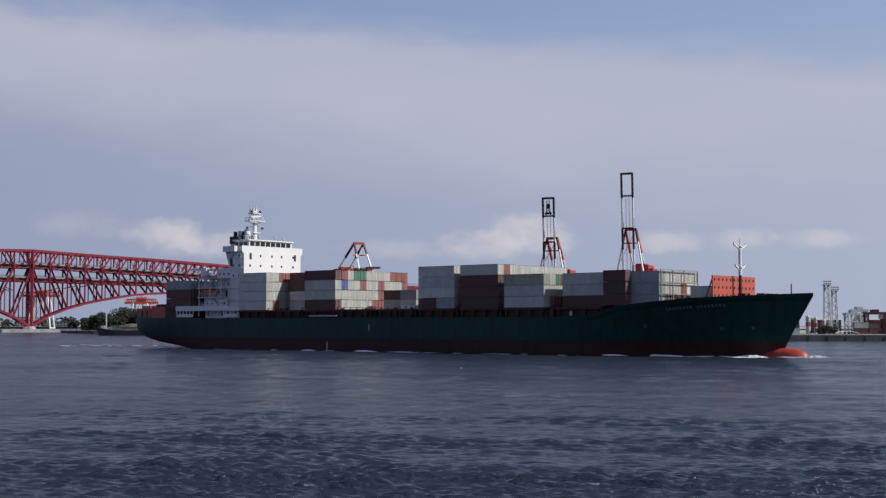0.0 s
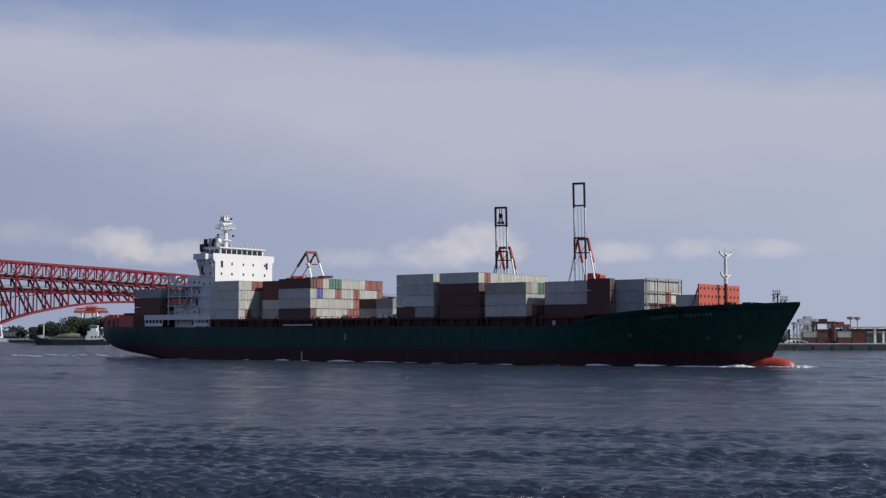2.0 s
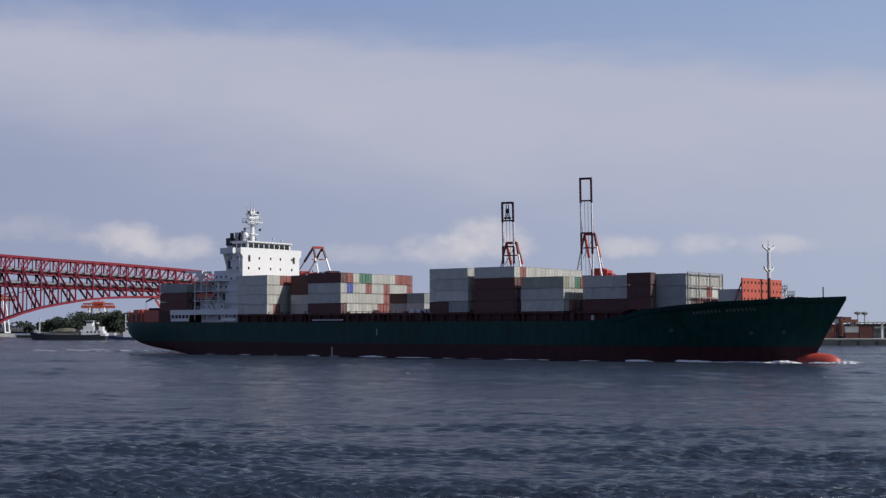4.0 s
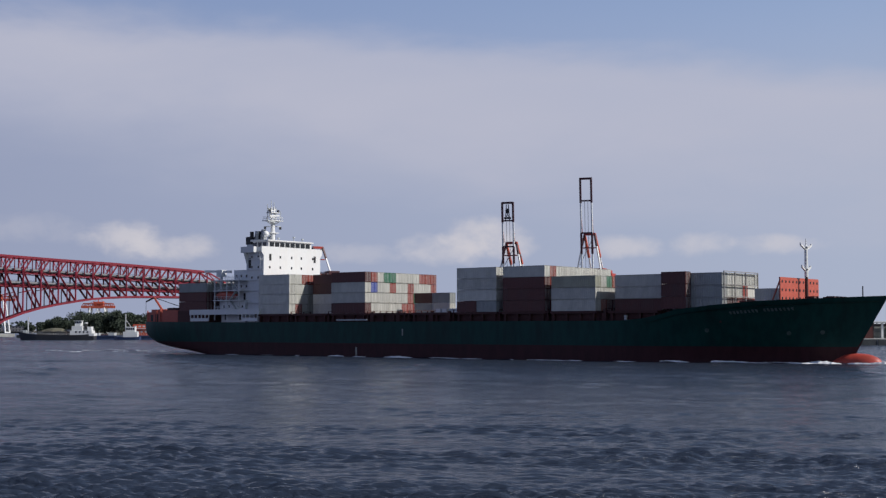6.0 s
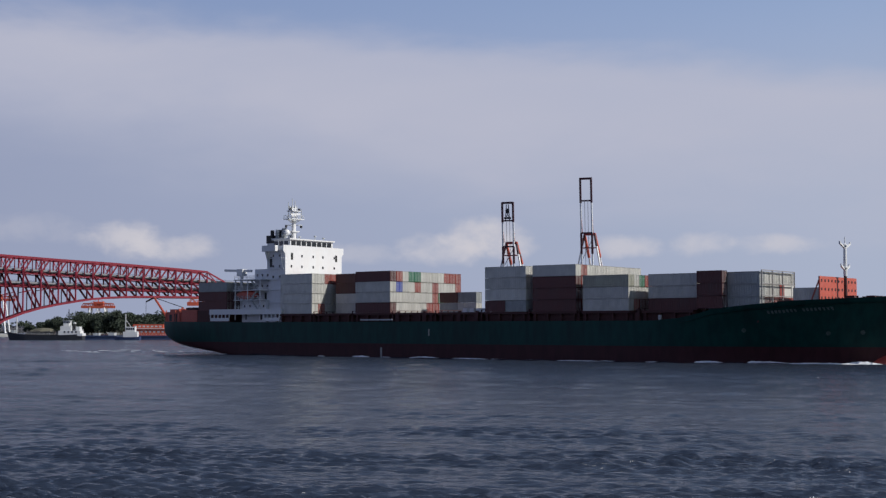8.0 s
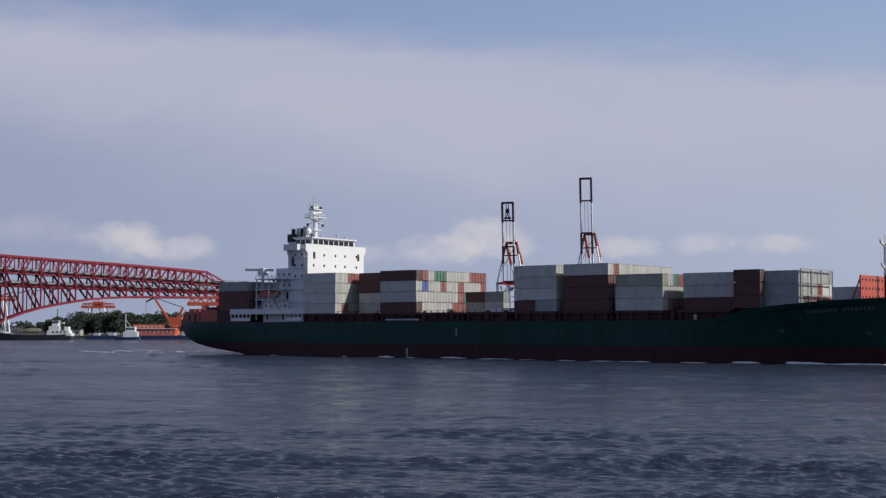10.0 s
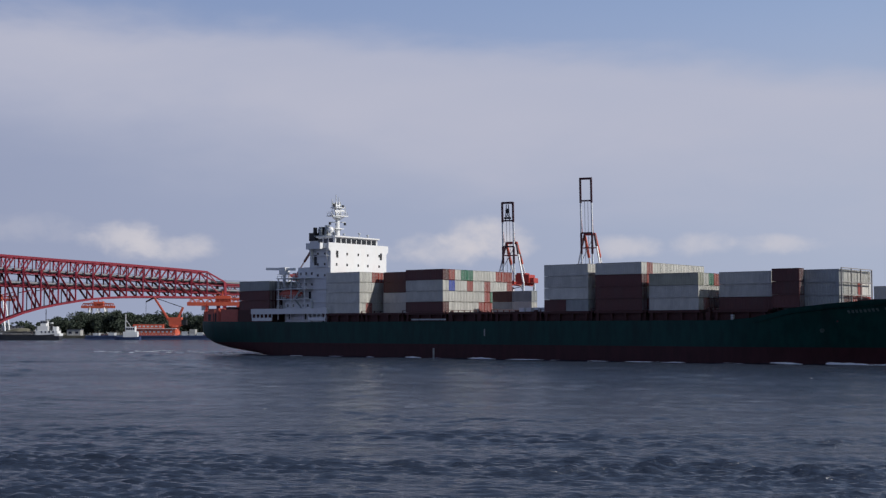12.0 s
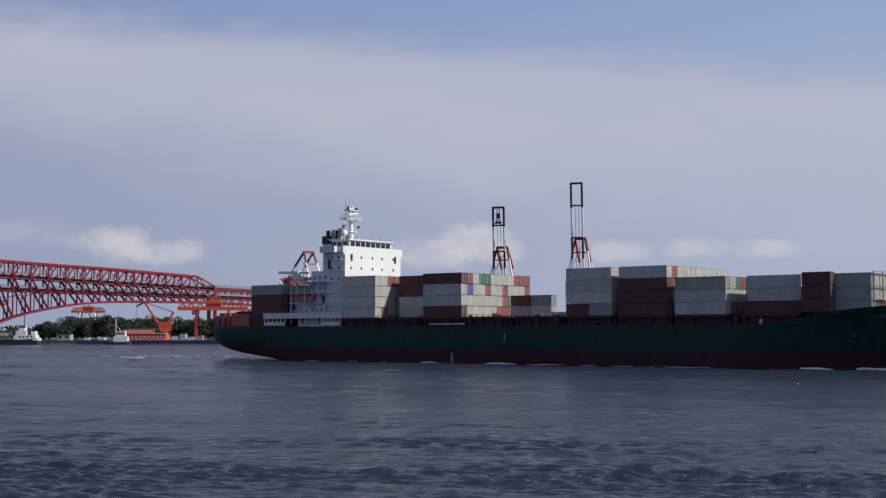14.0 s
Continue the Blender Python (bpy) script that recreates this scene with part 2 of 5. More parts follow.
def water_sheet():
    """One sheet of choppy water that runs to the horizon, fine near the quay and coarse far off."""
    rng = np.random.default_rng(5)
    radii = [0.02, 20.0]
    r = 34.0
    while r < 4900:
        radii.append(r)
        r *= 1.0032 if r < 160 else (1.0065 if r < 420 else (1.012 if r < 900 else 1.05))
    radii = np.array(radii)
    fine = np.radians(np.linspace(66, 114, 460))
    coarse = np.radians(np.linspace(114, 426, 42))[1:-1]
    angles = np.concatenate([fine, coarse])
    rr, aa = np.meshgrid(radii, angles, indexing="ij")
    x, y = rr * np.cos(aa), rr * np.sin(aa)
    z = np.zeros_like(x)
    groups = 0.75 + 0.35 * np.sin(0.11 * x + 0.19 * y) * np.sin(0.07 * x - 0.13 * y + 1) + 0.2 * np.sin(0.31 * y + 0.05 * x)
    for i in range(84):
        small = i < 70
        length = 0.36 * (1.5 / 0.36) ** rng.random() if small else rng.uniform(3.0, 11.0)
        way = rng.normal(-1.5, 0.36 if small else 0.3)
        height = (0.0195 if small else 0.0105) * length ** 0.8 * rng.uniform(0.5, 1.1) * (1 if small else np.clip(rr / 150, 0.6, 1.9))
        k = 2 * math.pi / length
        wobble = 2.2 * np.sin(0.21 * x + i) + 1.6 * np.sin(0.143 * y + 2 * i)
        phase = k * (x * math.cos(way) + y * math.sin(way)) + rng.random() * 6.28 + wobble
        crest = 1 - np.abs(np.sin(phase / 2)) * 2
        z += height * groups * (0.85 * np.cos(phase) + 0.04 * crest) * np.clip(1.9 - rr * 0.0135 / length, 0, 1)
    z += 0.6 * z * np.abs(z) + 0.5 * z * z
    z *= np.clip((900 - rr) / 500, 0, 1) * (rr > 25) * np.clip(2.3 - rr / 75, 0.6, 1.5)
    n, m = rr.shape
    verts = np.stack([x, y, z], -1).reshape(-1, 3)
    i, j = np.meshgrid(np.arange(n - 1), np.arange(m), indexing="ij")
    k = (j + 1) % m
    faces = np.stack([i * m + j, (i + 1) * m + j, (i + 1) * m + k, i * m + k], -1).reshape(-1, 4)
    me = bpy.data.meshes.new("water")
    me.from_pydata(verts.tolist(), [], faces.tolist())
    me.polygons.foreach_set("use_smooth", [True] * len(me.polygons))
    me.materials.append(WATER)
    return tagged(new("water", me), "dark blue choppy harbour water with small waves", "water", kind="structure")


water = water_sheet()

# ------------------------------------------------------------------ land and quays


def land(name, outline, top, material, label):
    """A raised piece of shore with upright sides."""
    bm = bmesh.new()
    low = [bm.verts.new((x, y, -3)) for x, y in outline]
    high = [bm.verts.new((x, y, top)) for x, y in outline]
    bm.faces.new(high)
    for i in range(len(outline)):
        j = (i + 1) % len(outline)
        bm.faces.new((low[i], low[j], high[j], high[i]))
    ob = part(name, bm, material)
    return tagged(ob, label, "shore", kind="structure")


land("ground_shore", [(-336, 1045), (-292, 985), (-132, 965), (-132, 1600), (-490, 1600), (-345, 1200)], 2.0, EARTH, "low wooded shore behind the moored barges")
land("ground_far", [(-1500, 2100), (-60, 2000), (-60, 2600), (-1500, 2600)], 2.5, EARTH, "low distant shore on the horizon")
quay = land("quay", [(-132, 952), (900, 922), (1400, 1500), (-132, 1700)], 4.0, CONCRETE, "concrete container quay with a dark wall")
bm = bmesh.new()
for i in range(64):
    x = -131 + i * 15.8
    y = 952 - 30 * (x + 132) / 1032
    box(bm, x, x + 15.2, y - 0.7, y - 0.1, -1.0, 3.7)
part("quay_wall", bm, FENDER, quay, "dark fender panels along the quay wall")

PIER_TOP = 2.9
pier = land("quay_pier", [(96, 640), (108, 584), (340, 576), (430, 925), (96, 935)], PIER_TOP, CONCRETE, "low concrete cargo pier with a dark wall")
bm = bmesh.new()
for i in range(28):
    x = 108.5 + i * 8.2
    y = 584 - 8 * (x - 108) / 232
    box(bm, x, x + 7.8, y - 0.5, y + 0.3, -1.0, 2.5)
part("pier_wall", bm, FENDER, pier, "dark fender panels along the pier wall")

near = land("quay_near", [(-60, -40), (60, -40), (60, 4), (-60, 4)], 5.9, CONCRETE, "plain concrete quay edge above the water")

# ------------------------------------------------------------------ bridge
BRIDGE_A = Vector((-398.0, 1150.0))
BRIDGE_DIR = Vector((math.cos(radians(28)), math.sin(radians(28))))
BRIDGE_ACROSS = Vector((-BRIDGE_DIR.y, BRIDGE_DIR.x))


def profile(s, rows):
    for (s0, z0), (s1, z1) in zip(rows, rows[1:]):
        if s <= s1:
            return z0 + (z1 - z0) * (s - s0) / (s1 - s0)
    return rows[-1][1]


TOP_CHORD = ((-120, 70.5), (0, 71.2), (61, 67.6), (112, 65.2), (164, 61.9), (196, 59.6))
LOW_CHORD = ((-120, 40.0), (-60, 30.0), (-37, 23.4), (-20, 17.0), (0, 4.5), (13, 13.6), (37, 23.2), (61, 28.4), (86, 33.0), (112, 35.4), (138, 36.0), (230, 36.0))
UPPER_ROAD = ((-120, 60.0), (13, 58.3), (164, 51.5), (213, 49.4), (420, 42.5))
LOWER_ROAD = ((-120, 48.0), (13, 46.6), (164, 43.2), (213, 42.0), (420, 36.5))


def on_bridge(s, z, side):
    q = BRIDGE_A + BRIDGE_DIR * s + BRIDGE_ACROSS * side
    return Vector((q.x, q.y, z))


def member(name, p, q, w, parent):
    """A rolled I-section: two flanges across the truss and a recessed web between them."""
    p, q = Vector(p), Vector(q)
    along = (q - p).normalized()
    face = Vector((BRIDGE_ACROSS.x, BRIDGE_ACROSS.y, 0))
    inward = along.cross(face).normalized()
    bm = bmesh.new()
    for off, half, deep in ((-0.5, 0.07, 0.55), (0.5, 0.07, 0.55), (0.0, 0.44, 0.05)):
        ends = []
        for c in (p, q):
            c = c + inward * (off * w)
            ends.append([bm.verts.new(c + inward * (a * half * w) + face * (b * deep * w)) for a, b in ((-1, -1), (1, -1), (1, 1), (-1, 1))])
        for i in range(4):
            j = (i + 1) % 4
            bm.faces.new((ends[0][i], ends[0][j], ends[1][j], ends[1][i]))
        bm.faces.new(ends[0][::-1]), bm.faces.new(ends[1])
    return part(name, bm, BRIDGE_RED, parent)


def build_bridge():
    root = thing("truss_bridge", "long red steel double-deck cantilever truss road bridge", "bridge")
    panels = 13
    step = 196.0 / panels
    stations = [i * step for i in range(-7, panels + 1)]

    def top(s):
        return profile(s, TOP_CHORD)

    def low(s):
        return profile(s, LOW_CHORD)

    def node(s):
        return profile(s, UPPER_ROAD) - 0.8

    for side in (-11.5, 11.5):
        for a, b in zip(stations, stations[1:]):
            beam("top_chord", on_bridge(a, top(a), side), on_bridge(b, top(b), side), 1.6, BRIDGE_RED, root, 1.9)
            beam("bottom_chord", on_bridge(a, low(a), side), on_bridge(b, low(b), side), 1.5, BRIDGE_RED, root, 1.8)
            mid = (a + b) / 2
            toward, away = (a, b) if a >= -1 else (b, a)
            # short members between the top chord and the upper road
            member("diagonal", on_bridge(toward, node(toward), side), on_bridge(mid, top(mid), side), 1.1, root)
            member("hanger", on_bridge(mid, node(mid), side), on_bridge(mid, top(mid), side), 0.7, root)
            # long members down to the bottom chord
            member("diagonal", on_bridge(toward, node(toward), side), on_bridge(away, low(away), side), 1.35, root)
            box_at = on_bridge(toward, node(toward) - 0.4, side)
            beam("gusset", box_at - Vector((0, 0, 2.0)), box_at + Vector((0, 0, 2.0)), 2.4, BRIDGE_RED, root, 1.3)
            if low(mid) < 31:
                zm = (node(toward) + low(away)) / 2
                member("brace", on_bridge(mid, zm, side), on_bridge(mid, low(mid), side), 0.7, root)
                member("brace", on_bridge(toward, (low(toward) + node(toward)) / 2, side), on_bridge(mid, zm, side), 0.6, root)
        for s in stations:
            thick = 2.4 if abs(s) < 1 else 1.15
            beam("post", on_bridge(s, low(s), side), on_bridge(s, top(s), side), thick, BRIDGE_RED, root)
        # inclined end frame where the truss ends
        beam("end_post", on_bridge(196, 59.6, side), on_bridge(213, 50.5, side), 1.4, BRIDGE_RED, root)
        beam("end_post", on_bridge(213, 50.5, side), on_bridge(214, 36.0, side), 2.4, BRIDGE_RED, root)
        beam("bottom_chord", on_bridge(196, 36.0, side), on_bridge(214, 36.0, side), 1.5, BRIDGE_RED, root, 1.8)
        beam("diagonal", on_bridge(196, 59.6, side), on_bridge(205, 49.6, side), 0.8, BRIDGE_RED, root)
        beam("diagonal", on_bridge(196, 49.4, side), on_bridge(213, 36.0, side), 0.9, BRIDGE_RED, root)
    for s in stations:
        beam("cross_beam", on_bridge(s, top(s), -11.5), on_bridge(s, top(s), 11.5), 0.9, BRIDGE_RED, root)
        for road in (UPPER_ROAD, LOWER_ROAD):
            beam("floor_beam", on_bridge(s, profile(s, road) - 1.2, -11.5), on_bridge(s, profile(s, road) - 1.2, 11.5), 0.8, BRIDGE_RED, root, 1.8)
        beam("sway_brace", on_bridge(s, top(s), -11.5), on_bridge(s, node(s) + 5.5, 0), 0.5, BRIDGE_RED, root)
        beam("sway_brace", on_bridge(s, top(s), 11.5), on_bridge(s, node(s) + 5.5, 0), 0.5, BRIDGE_RED, root)
    for a, b in zip(stations, stations[1:]):
        beam("wind_brace", on_bridge(a, top(a), -11.5), on_bridge(b, top(b), 11.5), 0.5, BRIDGE_RED, root)
        beam("wind_brace", on_bridge(a, top(a), 11.5), on_bridge(b, top(b), -11.5), 0.5, BRIDGE_RED, root)
        beam("wind_brace", on_bridge(a, low(a), -11.5), on_bridge(b, low(b), 11.5), 0.5, BRIDGE_RED, root)
    for road, name in ((UPPER_ROAD, "upper_deck"), (LOWER_ROAD, "lower_deck")):
        bm = bmesh.new()
        cuts = (-105, 13, 164, 213, 400)
        for a, b in zip(cuts, cuts[1:]):
            bar(bm, on_bridge(a, profile(a, road), 0), on_bridge(b, profile(b, road), 0), 20, 0.8)
        deck = part(name, bm, BRIDGE_GREY, root, "grey road deck with parapets")
        for a, b in zip(cuts, cuts[1:]):
            za, zb = profile(a, road), profile(b, road)
            for side in (-10.4, 10.4):
                beam("parapet", on_bridge(a, za + 1.1, side), on_bridge(b, zb + 1.1, side), 0.25, PARAPET, deck, 1.3)
                beam("light_rail", on_bridge(a, za + 2.8, side), on_bridge(b, zb + 2.8, side), 0.25, BRIDGE_GREY, root)
                beam("edge_beam", on_bridge(a, za - 2.4, side * 1.05), on_bridge(b, zb - 2.4, side * 1.05), 0.5, BRIDGE_RED, root, 0.8)
            for side in (-5, 0, 5):
                beam("stringer", on_bridge(a, za - 1.1, side), on_bridge(b, zb - 1.1, side), 0.6, BRIDGE_RED, root, 1.4)
        for a, b in zip(stations, stations[1:]):
            za, zb, zm = profile(a, road), profile(b, road), profile((a + b) / 2, road)
            for side in (-10.9, 10.9):
                beam("side_brace", on_bridge(a, za - 0.4, side), on_bridge((a + b) / 2, zm - 2.4, side), 0.45, BRIDGE_RED, root)
                beam("side_brace", on_bridge((a + b) / 2, zm - 2.4, side), on_bridge(b, zb - 0.4, side), 0.45, BRIDGE_RED, root)
    # sway frame between the main posts
    beam("sway_brace", on_bridge(0, 8, -11.5), on_bridge(0, 42, 11.5), 1.3, BRIDGE_RED, root)
    beam("sway_brace", on_bridge(0, 42, -11.5), on_bridge(0, 8, 11.5), 1.3, BRIDGE_RED, root)
    beam("sway_brace", on_bridge(0, 26, -11.5), on_bridge(0, 26, 11.5), 1.6, BRIDGE_RED, root)
    # lighter trusses of the approach beyond the end frame
    for i in range(11):
        a, b = 214 + i * 16, 230 + i * 16
        ta, tb = profile(a, UPPER_ROAD) - 0.8, profile(b, UPPER_ROAD) - 0.8
        for side in (-10, 10):
            beam("top_chord", on_bridge(a, ta, side), on_bridge(b, tb, side), 1.2, BRIDGE_RED, root)
            beam("bottom_chord", on_bridge(a, ta - 13.5, side), on_bridge(b, tb - 13.5, side), 1.2, BRIDGE_RED, root)
            beam("post", on_bridge(a, ta - 13.5, side), on_bridge(a, ta, side), 0.9, BRIDGE_RED, root)
            beam("diagonal", on_bridge(a, ta - 13.5, side), on_bridge((a + b) / 2, (ta + tb) / 2, side), 0.8, BRIDGE_RED, root)
            beam("diagonal", on_bridge((a + b) / 2, (ta + tb) / 2, side), on_bridge(b, tb - 13.5, side), 0.8, BRIDGE_RED, root)
    for s in (214, 294, 374):
        z = profile(s, UPPER_ROAD) - 14.5
        for side in (-9, 9):
            beam("pier_leg", on_bridge(s, -2, side), on_bridge(s, z, side), 3.2, BRIDGE_RED, root)
        beam("pier_cap", on_bridge(s, z - 1, -11), on_bridge(s, z - 1, 11), 2.4, BRIDGE_RED, root)
    bm = bmesh.new()
    bar(bm, on_bridge(-26, 0.4, 0), on_bridge(22, 0.4, 0), 44, 4.6)
    part("pier_base", bm, CONCRETE, root, "pale concrete foundation block in the water")
    for side in (-11.5, 11.5):
        bm = bmesh.new()
        lathe(bm, on_bridge(0, 2.6, side), ((4.2, 0), (3.6, 1.6), (2.4, 2.6)), 12)
        part("bearing", bm, CONCRETE, root)


build_bridge()

# ------------------------------------------------------------------ container cranes


def quay_crane(x, y, yaw, apex, tip, label, gauge=28.0, split=0.28, trolley_up=False, front=0.0, rear=None, rise=0.55, spread=1.1):
    """Ship-to-shore crane: four legs on sills, portal, A-frame, machinery house, and a boom raised or laid flat."""
    root = thing("container_crane", label, "crane", pose(x, y, 4.0, 0, 0, yaw), group="container cranes")
    hinge = apex * rise
    rear = gauge + 1 if rear is None else rear
    # dark: the red of shaded members, with the shade in its colour
    red, white, dark = CRANE_RED, CRANE_WHITE, CRANE_DARK
    for sx in (-9, 9):
        beam("sill", (sx, -2, 1.6), (sx, gauge + 2, 1.6), 1.6, red, root)
        for sy in (0, gauge):
            wheels = bmesh.new()
            for k in range(4):
                lathe(wheels, (sx, sy - 2.4 + 1.6 * k, 0), ((0.7, 0.0), (0.7, 0.9)), 10)
            part("bogie", wheels, BLACK, root)
            beam("lower_leg", (sx, sy, 1.5), (sx, sy, 15), 1.5, red, root)
            beam("leg", (sx, sy, 15), (sx * 1.08, sy, hinge), 1.4, white, root)
        beam("portal_tie", (sx, 0, 15), (sx, gauge, 15), 1.5, red, root)
        beam("diagonal_tie", (sx, gauge, 15), (sx * 0.85, 1, hinge - 2), 0.9, white, root)
        beam("side_girder", (sx * 0.45, -6, hinge), (sx * 0.45, gauge + 14, hinge), 1.3, red, root, 2.0)
        # A-frame: lower half white, upper half red, darkened to stand for shade
        top = (sx * 0.42, 3, apex)
        low = (sx * spread, front, hinge)
        mid = tuple(a * (1 - split) + b * split for a, b in zip(top, low))
        beam("frame_leg", low, mid, 0.95, white, root)
        beam("frame_leg", mid, top, 1.25, dark, root)
        back = (sx * 0.5, rear, hinge)
        mid = tuple(a * 0.5 + b * 0.5 for a, b in zip(top, back))
        beam("backstay", back, mid, 0.8, white, root)
        # orange here is the same red as sunlit, the light put into the colour
        beam("backstay", mid, top, 1.6 if tip else 1.3, CRANE_ORANGE if tip else dark, root)
    for sy in (0, gauge):
        beam("portal_beam", (-9, sy, 15), (9, sy, 15), 1.6, red, root)
        beam("portal_beam", (-9.7, sy, hinge), (9.7, sy, hinge), 1.5, red, root)
    beam("apex_beam", (-4.2, 3, apex), (4.2, 3, apex), 1.2, red, root, 1.8)
    beam("apex_beam", (-5, 2, apex * 0.86), (5, 2, apex * 0.86), 0.8, red, root)
    for k in range(5):
        z0, z1 = hinge * (0.42 + 0.13 * k), hinge * (0.55 + 0.13 * k)
        beam("stair_flight", (-5.5 if k % 2 else -2.5, 1.5, z0), (-2.5 if k % 2 else -5.5, 1.5, z1), 0.5, dark, root)
        beam("lattice", (-9.5 if k % 2 else 9.5, 0, z0), (9.5 if k % 2 else -9.5, 0, z1), 0.45, dark if k > 2 else white, root) if z1 < hinge else None
    beam("frame_brace", (-7, front + 1, hinge + (apex - hinge) * 0.3), (2.5, 2.5, apex - 3), 0.4, PALE_STEEL, root)
    if not tip:
        hinge -= 5.0
    house = bmesh.new()
    box(house, -4, 8, gauge - 8, gauge + 8, hinge + 1, hinge + 7.0)
    box(house, -2, 5, gauge - 6, gauge + 4, hinge + 7.0, hinge + 8.2)
    box(house, 8, 11, gauge - 6, gauge + 6, hinge + 1, hinge + 4.5)
    part("machinery_house", house, CRANE_RED, root, "red machinery house")
    if not tip:
        hinge += 5.0
    cab = bmesh.new()
    box(cab, -2, 1, 4, 7, hinge - 5.5, hinge - 2.5)
    part("cab", cab, WHITE, root)
    boom = new("boom")
    boom.parent = root
    lean = 3.0 if tip else 89.0
    length = (tip - hinge) if tip else 24.0
    for sx in (-4.0, 4.0):
        for a, b, m in ((0.0, 0.24, white), (0.24, 0.45, dark), (0.45, 0.75, white), (0.75, 1.0, dark)):
            beam("girder", (sx, 0, a * length), (sx, 0, b * length), 1.3 if m is dark else 1.0, m, boom)
    for k in (0.02, 0.45, 0.77, 0.99):
        beam("cross_tie", (-4, 0, k * length), (4, 0, k * length), 1.5 if k > 0.9 else 1.1, dark, boom)
    for sx in (-1.2, 1.2):
        beam("hoist_cable", (sx, 0.4, 0), (sx, 0.4, 0.76 * length), 0.22, BLACK, boom)
    if tip:
        for sx in (-4.0, 4.0):
            beam("stay", (sx, 3, apex - hinge), (sx, 0.4, 0.72 * length), 0.4, red, boom)
    boom.matrix_basis = pose(0, -3, hinge, lean, 0, 0)
    if not trolley_up:
        return root
    trolley = bmesh.new()
    for sx in (-1.5, 1.5):
        bar(trolley, (sx, -0.6, length * 0.78), (sx * 0.5, -0.6, length * 0.97), 0.5)
        bar(trolley, (-sx, -0.6, length * 0.8), (sx, -0.6, length * 0.9), 0.4)
    box(trolley, -1.0, 1.0, -1.4, 0.2, length * 0.86, length * 0.92)
    box(trolley, -2.4, 2.4, -1.2, 0.2, length * 0.79, length * 0.815)
    part("trolley", trolley, BLACK, boom)
    return root


quay_crane(48, 945, -20, 64.5, 93.2, "red and white quay crane with its boom raised", trolley_up=True)
quay_crane(104.4, 948, -22, 71, 111, "tall red and white quay crane with its boom raised high")
quay_crane(-92, 985, 28, 63.5, 0, "red and white quay crane with its boom lowered", gauge=36.0, split=0.42, front=-10.0, rear=36.0, rise=0.69, spread=0.55)

# ------------------------------------------------------------------ the container ship
HEADING = -38.6
SHIP_SPEED = 4.38
SHIP_AT = Vector((-9.5, 359.6, 0.0))
AHEAD = Vector((math.cos(radians(HEADING)), math.sin(radians(HEADING)), 0))


def ship_pose(t):
    p = SHIP_AT + AHEAD * (SHIP_SPEED * (t - 6.5))
    return pose(p.x, p.y, 0, 0, 0, HEADING)


DECK_EDGE = ((-93, 9.5), (-60, 9.2), (80, 9.2), (86, 10.0), (92, 11.6), (101, 12.6), (112, 13.4), (133.4, 14.3))
DECK_HALF = ((-93, 12.6), (-88, 14.2), (-78, 15.6), (84, 15.6), (98, 14.9), (106, 13.6), (113, 11.9), (119, 9.4), (125, 6.1), (130, 2.7), (133.4, 0.15))
LINE_HALF = ((-93, 11.8), (-84, 12.4), (-70, 13.8), (-48, 15.6), (70, 15.6), (84, 14.2), (97, 10.2), (108, 6.2), (117, 2.9), (124, 0.7), (127, 0.12), (134, 0.1))
KEEL = ((-93, 5.6), (-91.5, 4.6), (-89, 3.6), (-86, 2.8), (-82, 2.0), (-76, 1.4), (-70, 0.8), (-64, 0.2), (-60, -0.6), (-57, -2.0), (124, -2.0), (126, -0.5), (127.2, 3.5), (133.4, 13.6))


def hull_half(u, z):
    """Half the breadth of the hull at u along the ship and z above the water."""
    top, line, deck = profile(u, DECK_HALF), profile(u, LINE_HALF), profile(u, DECK_EDGE)
    keel = profile(u, KEEL)
    if u < -48:
        k = max(0.0, min(1.0, (z - keel) / (deck - keel) * 1.25)) ** 0.4
    else:
        foot = max(keel, 0.0)
        k = max(0.0, min(1.0, (z - foot) / (deck - foot + 0.01))) ** 1.35
    return line + (top - line) * k


def hull_shell(name, low, high, material, parent):
    bm = bmesh.new()
    us = [-93, -92.3, -91.5, -90, -88, -86, -84, -80, -77, -73, -68, -62, -55, -48, -35, -15, 10, 35, 60, 70, 78, 84, 88, 92, 96, 100, 104, 108, 111, 114, 117, 120, 122.5, 125, 127, 129, 131, 132.4, 133.4]
    sole = {}
    for side in (-1, 1):
        rows = []
        for u in us:
            keel, deck = profile(u, KEEL), profile(u, DECK_EDGE)
            lo, hi = max(low, keel), (deck if high is None else max(min(high, deck), keel))
            rows.append([bm.verts.new((u, side * hull_half(u, lo + (hi - lo) * i / 7), lo + (hi - lo) * i / 7)) for i in range(8)])
        for a, b in zip(rows, rows[1:]):
            for i in range(7):
                bm.faces.new((a[i], b[i], b[i + 1], a[i + 1]))
        sole[side] = [r[0] for r in rows]
        if side == 1:
            first_port = rows[0]
        else:
            first_star = rows[0]
    for i in range(len(us) - 1):
        if low - 0.01 <= profile(us[i], KEEL) and us[i] < 0 and profile(us[i], KEEL) < (high or 99):
            a, b, c, d = sole[-1][i], sole[-1][i + 1], sole[1][i + 1], sole[1][i]
            bm.faces.new((a, b, c, d))
    for i in range(7):
        bm.faces.new((first_star[i], first_star[i + 1], first_port[i + 1], first_port[i]))
    bmesh.ops.remove_doubles(bm, verts=bm.verts, dist=0.02)
    ob = part(name, bm, material, parent)
    ob.data.polygons.foreach_set("use_smooth", [True] * len(ob.data.polygons))
    return ob


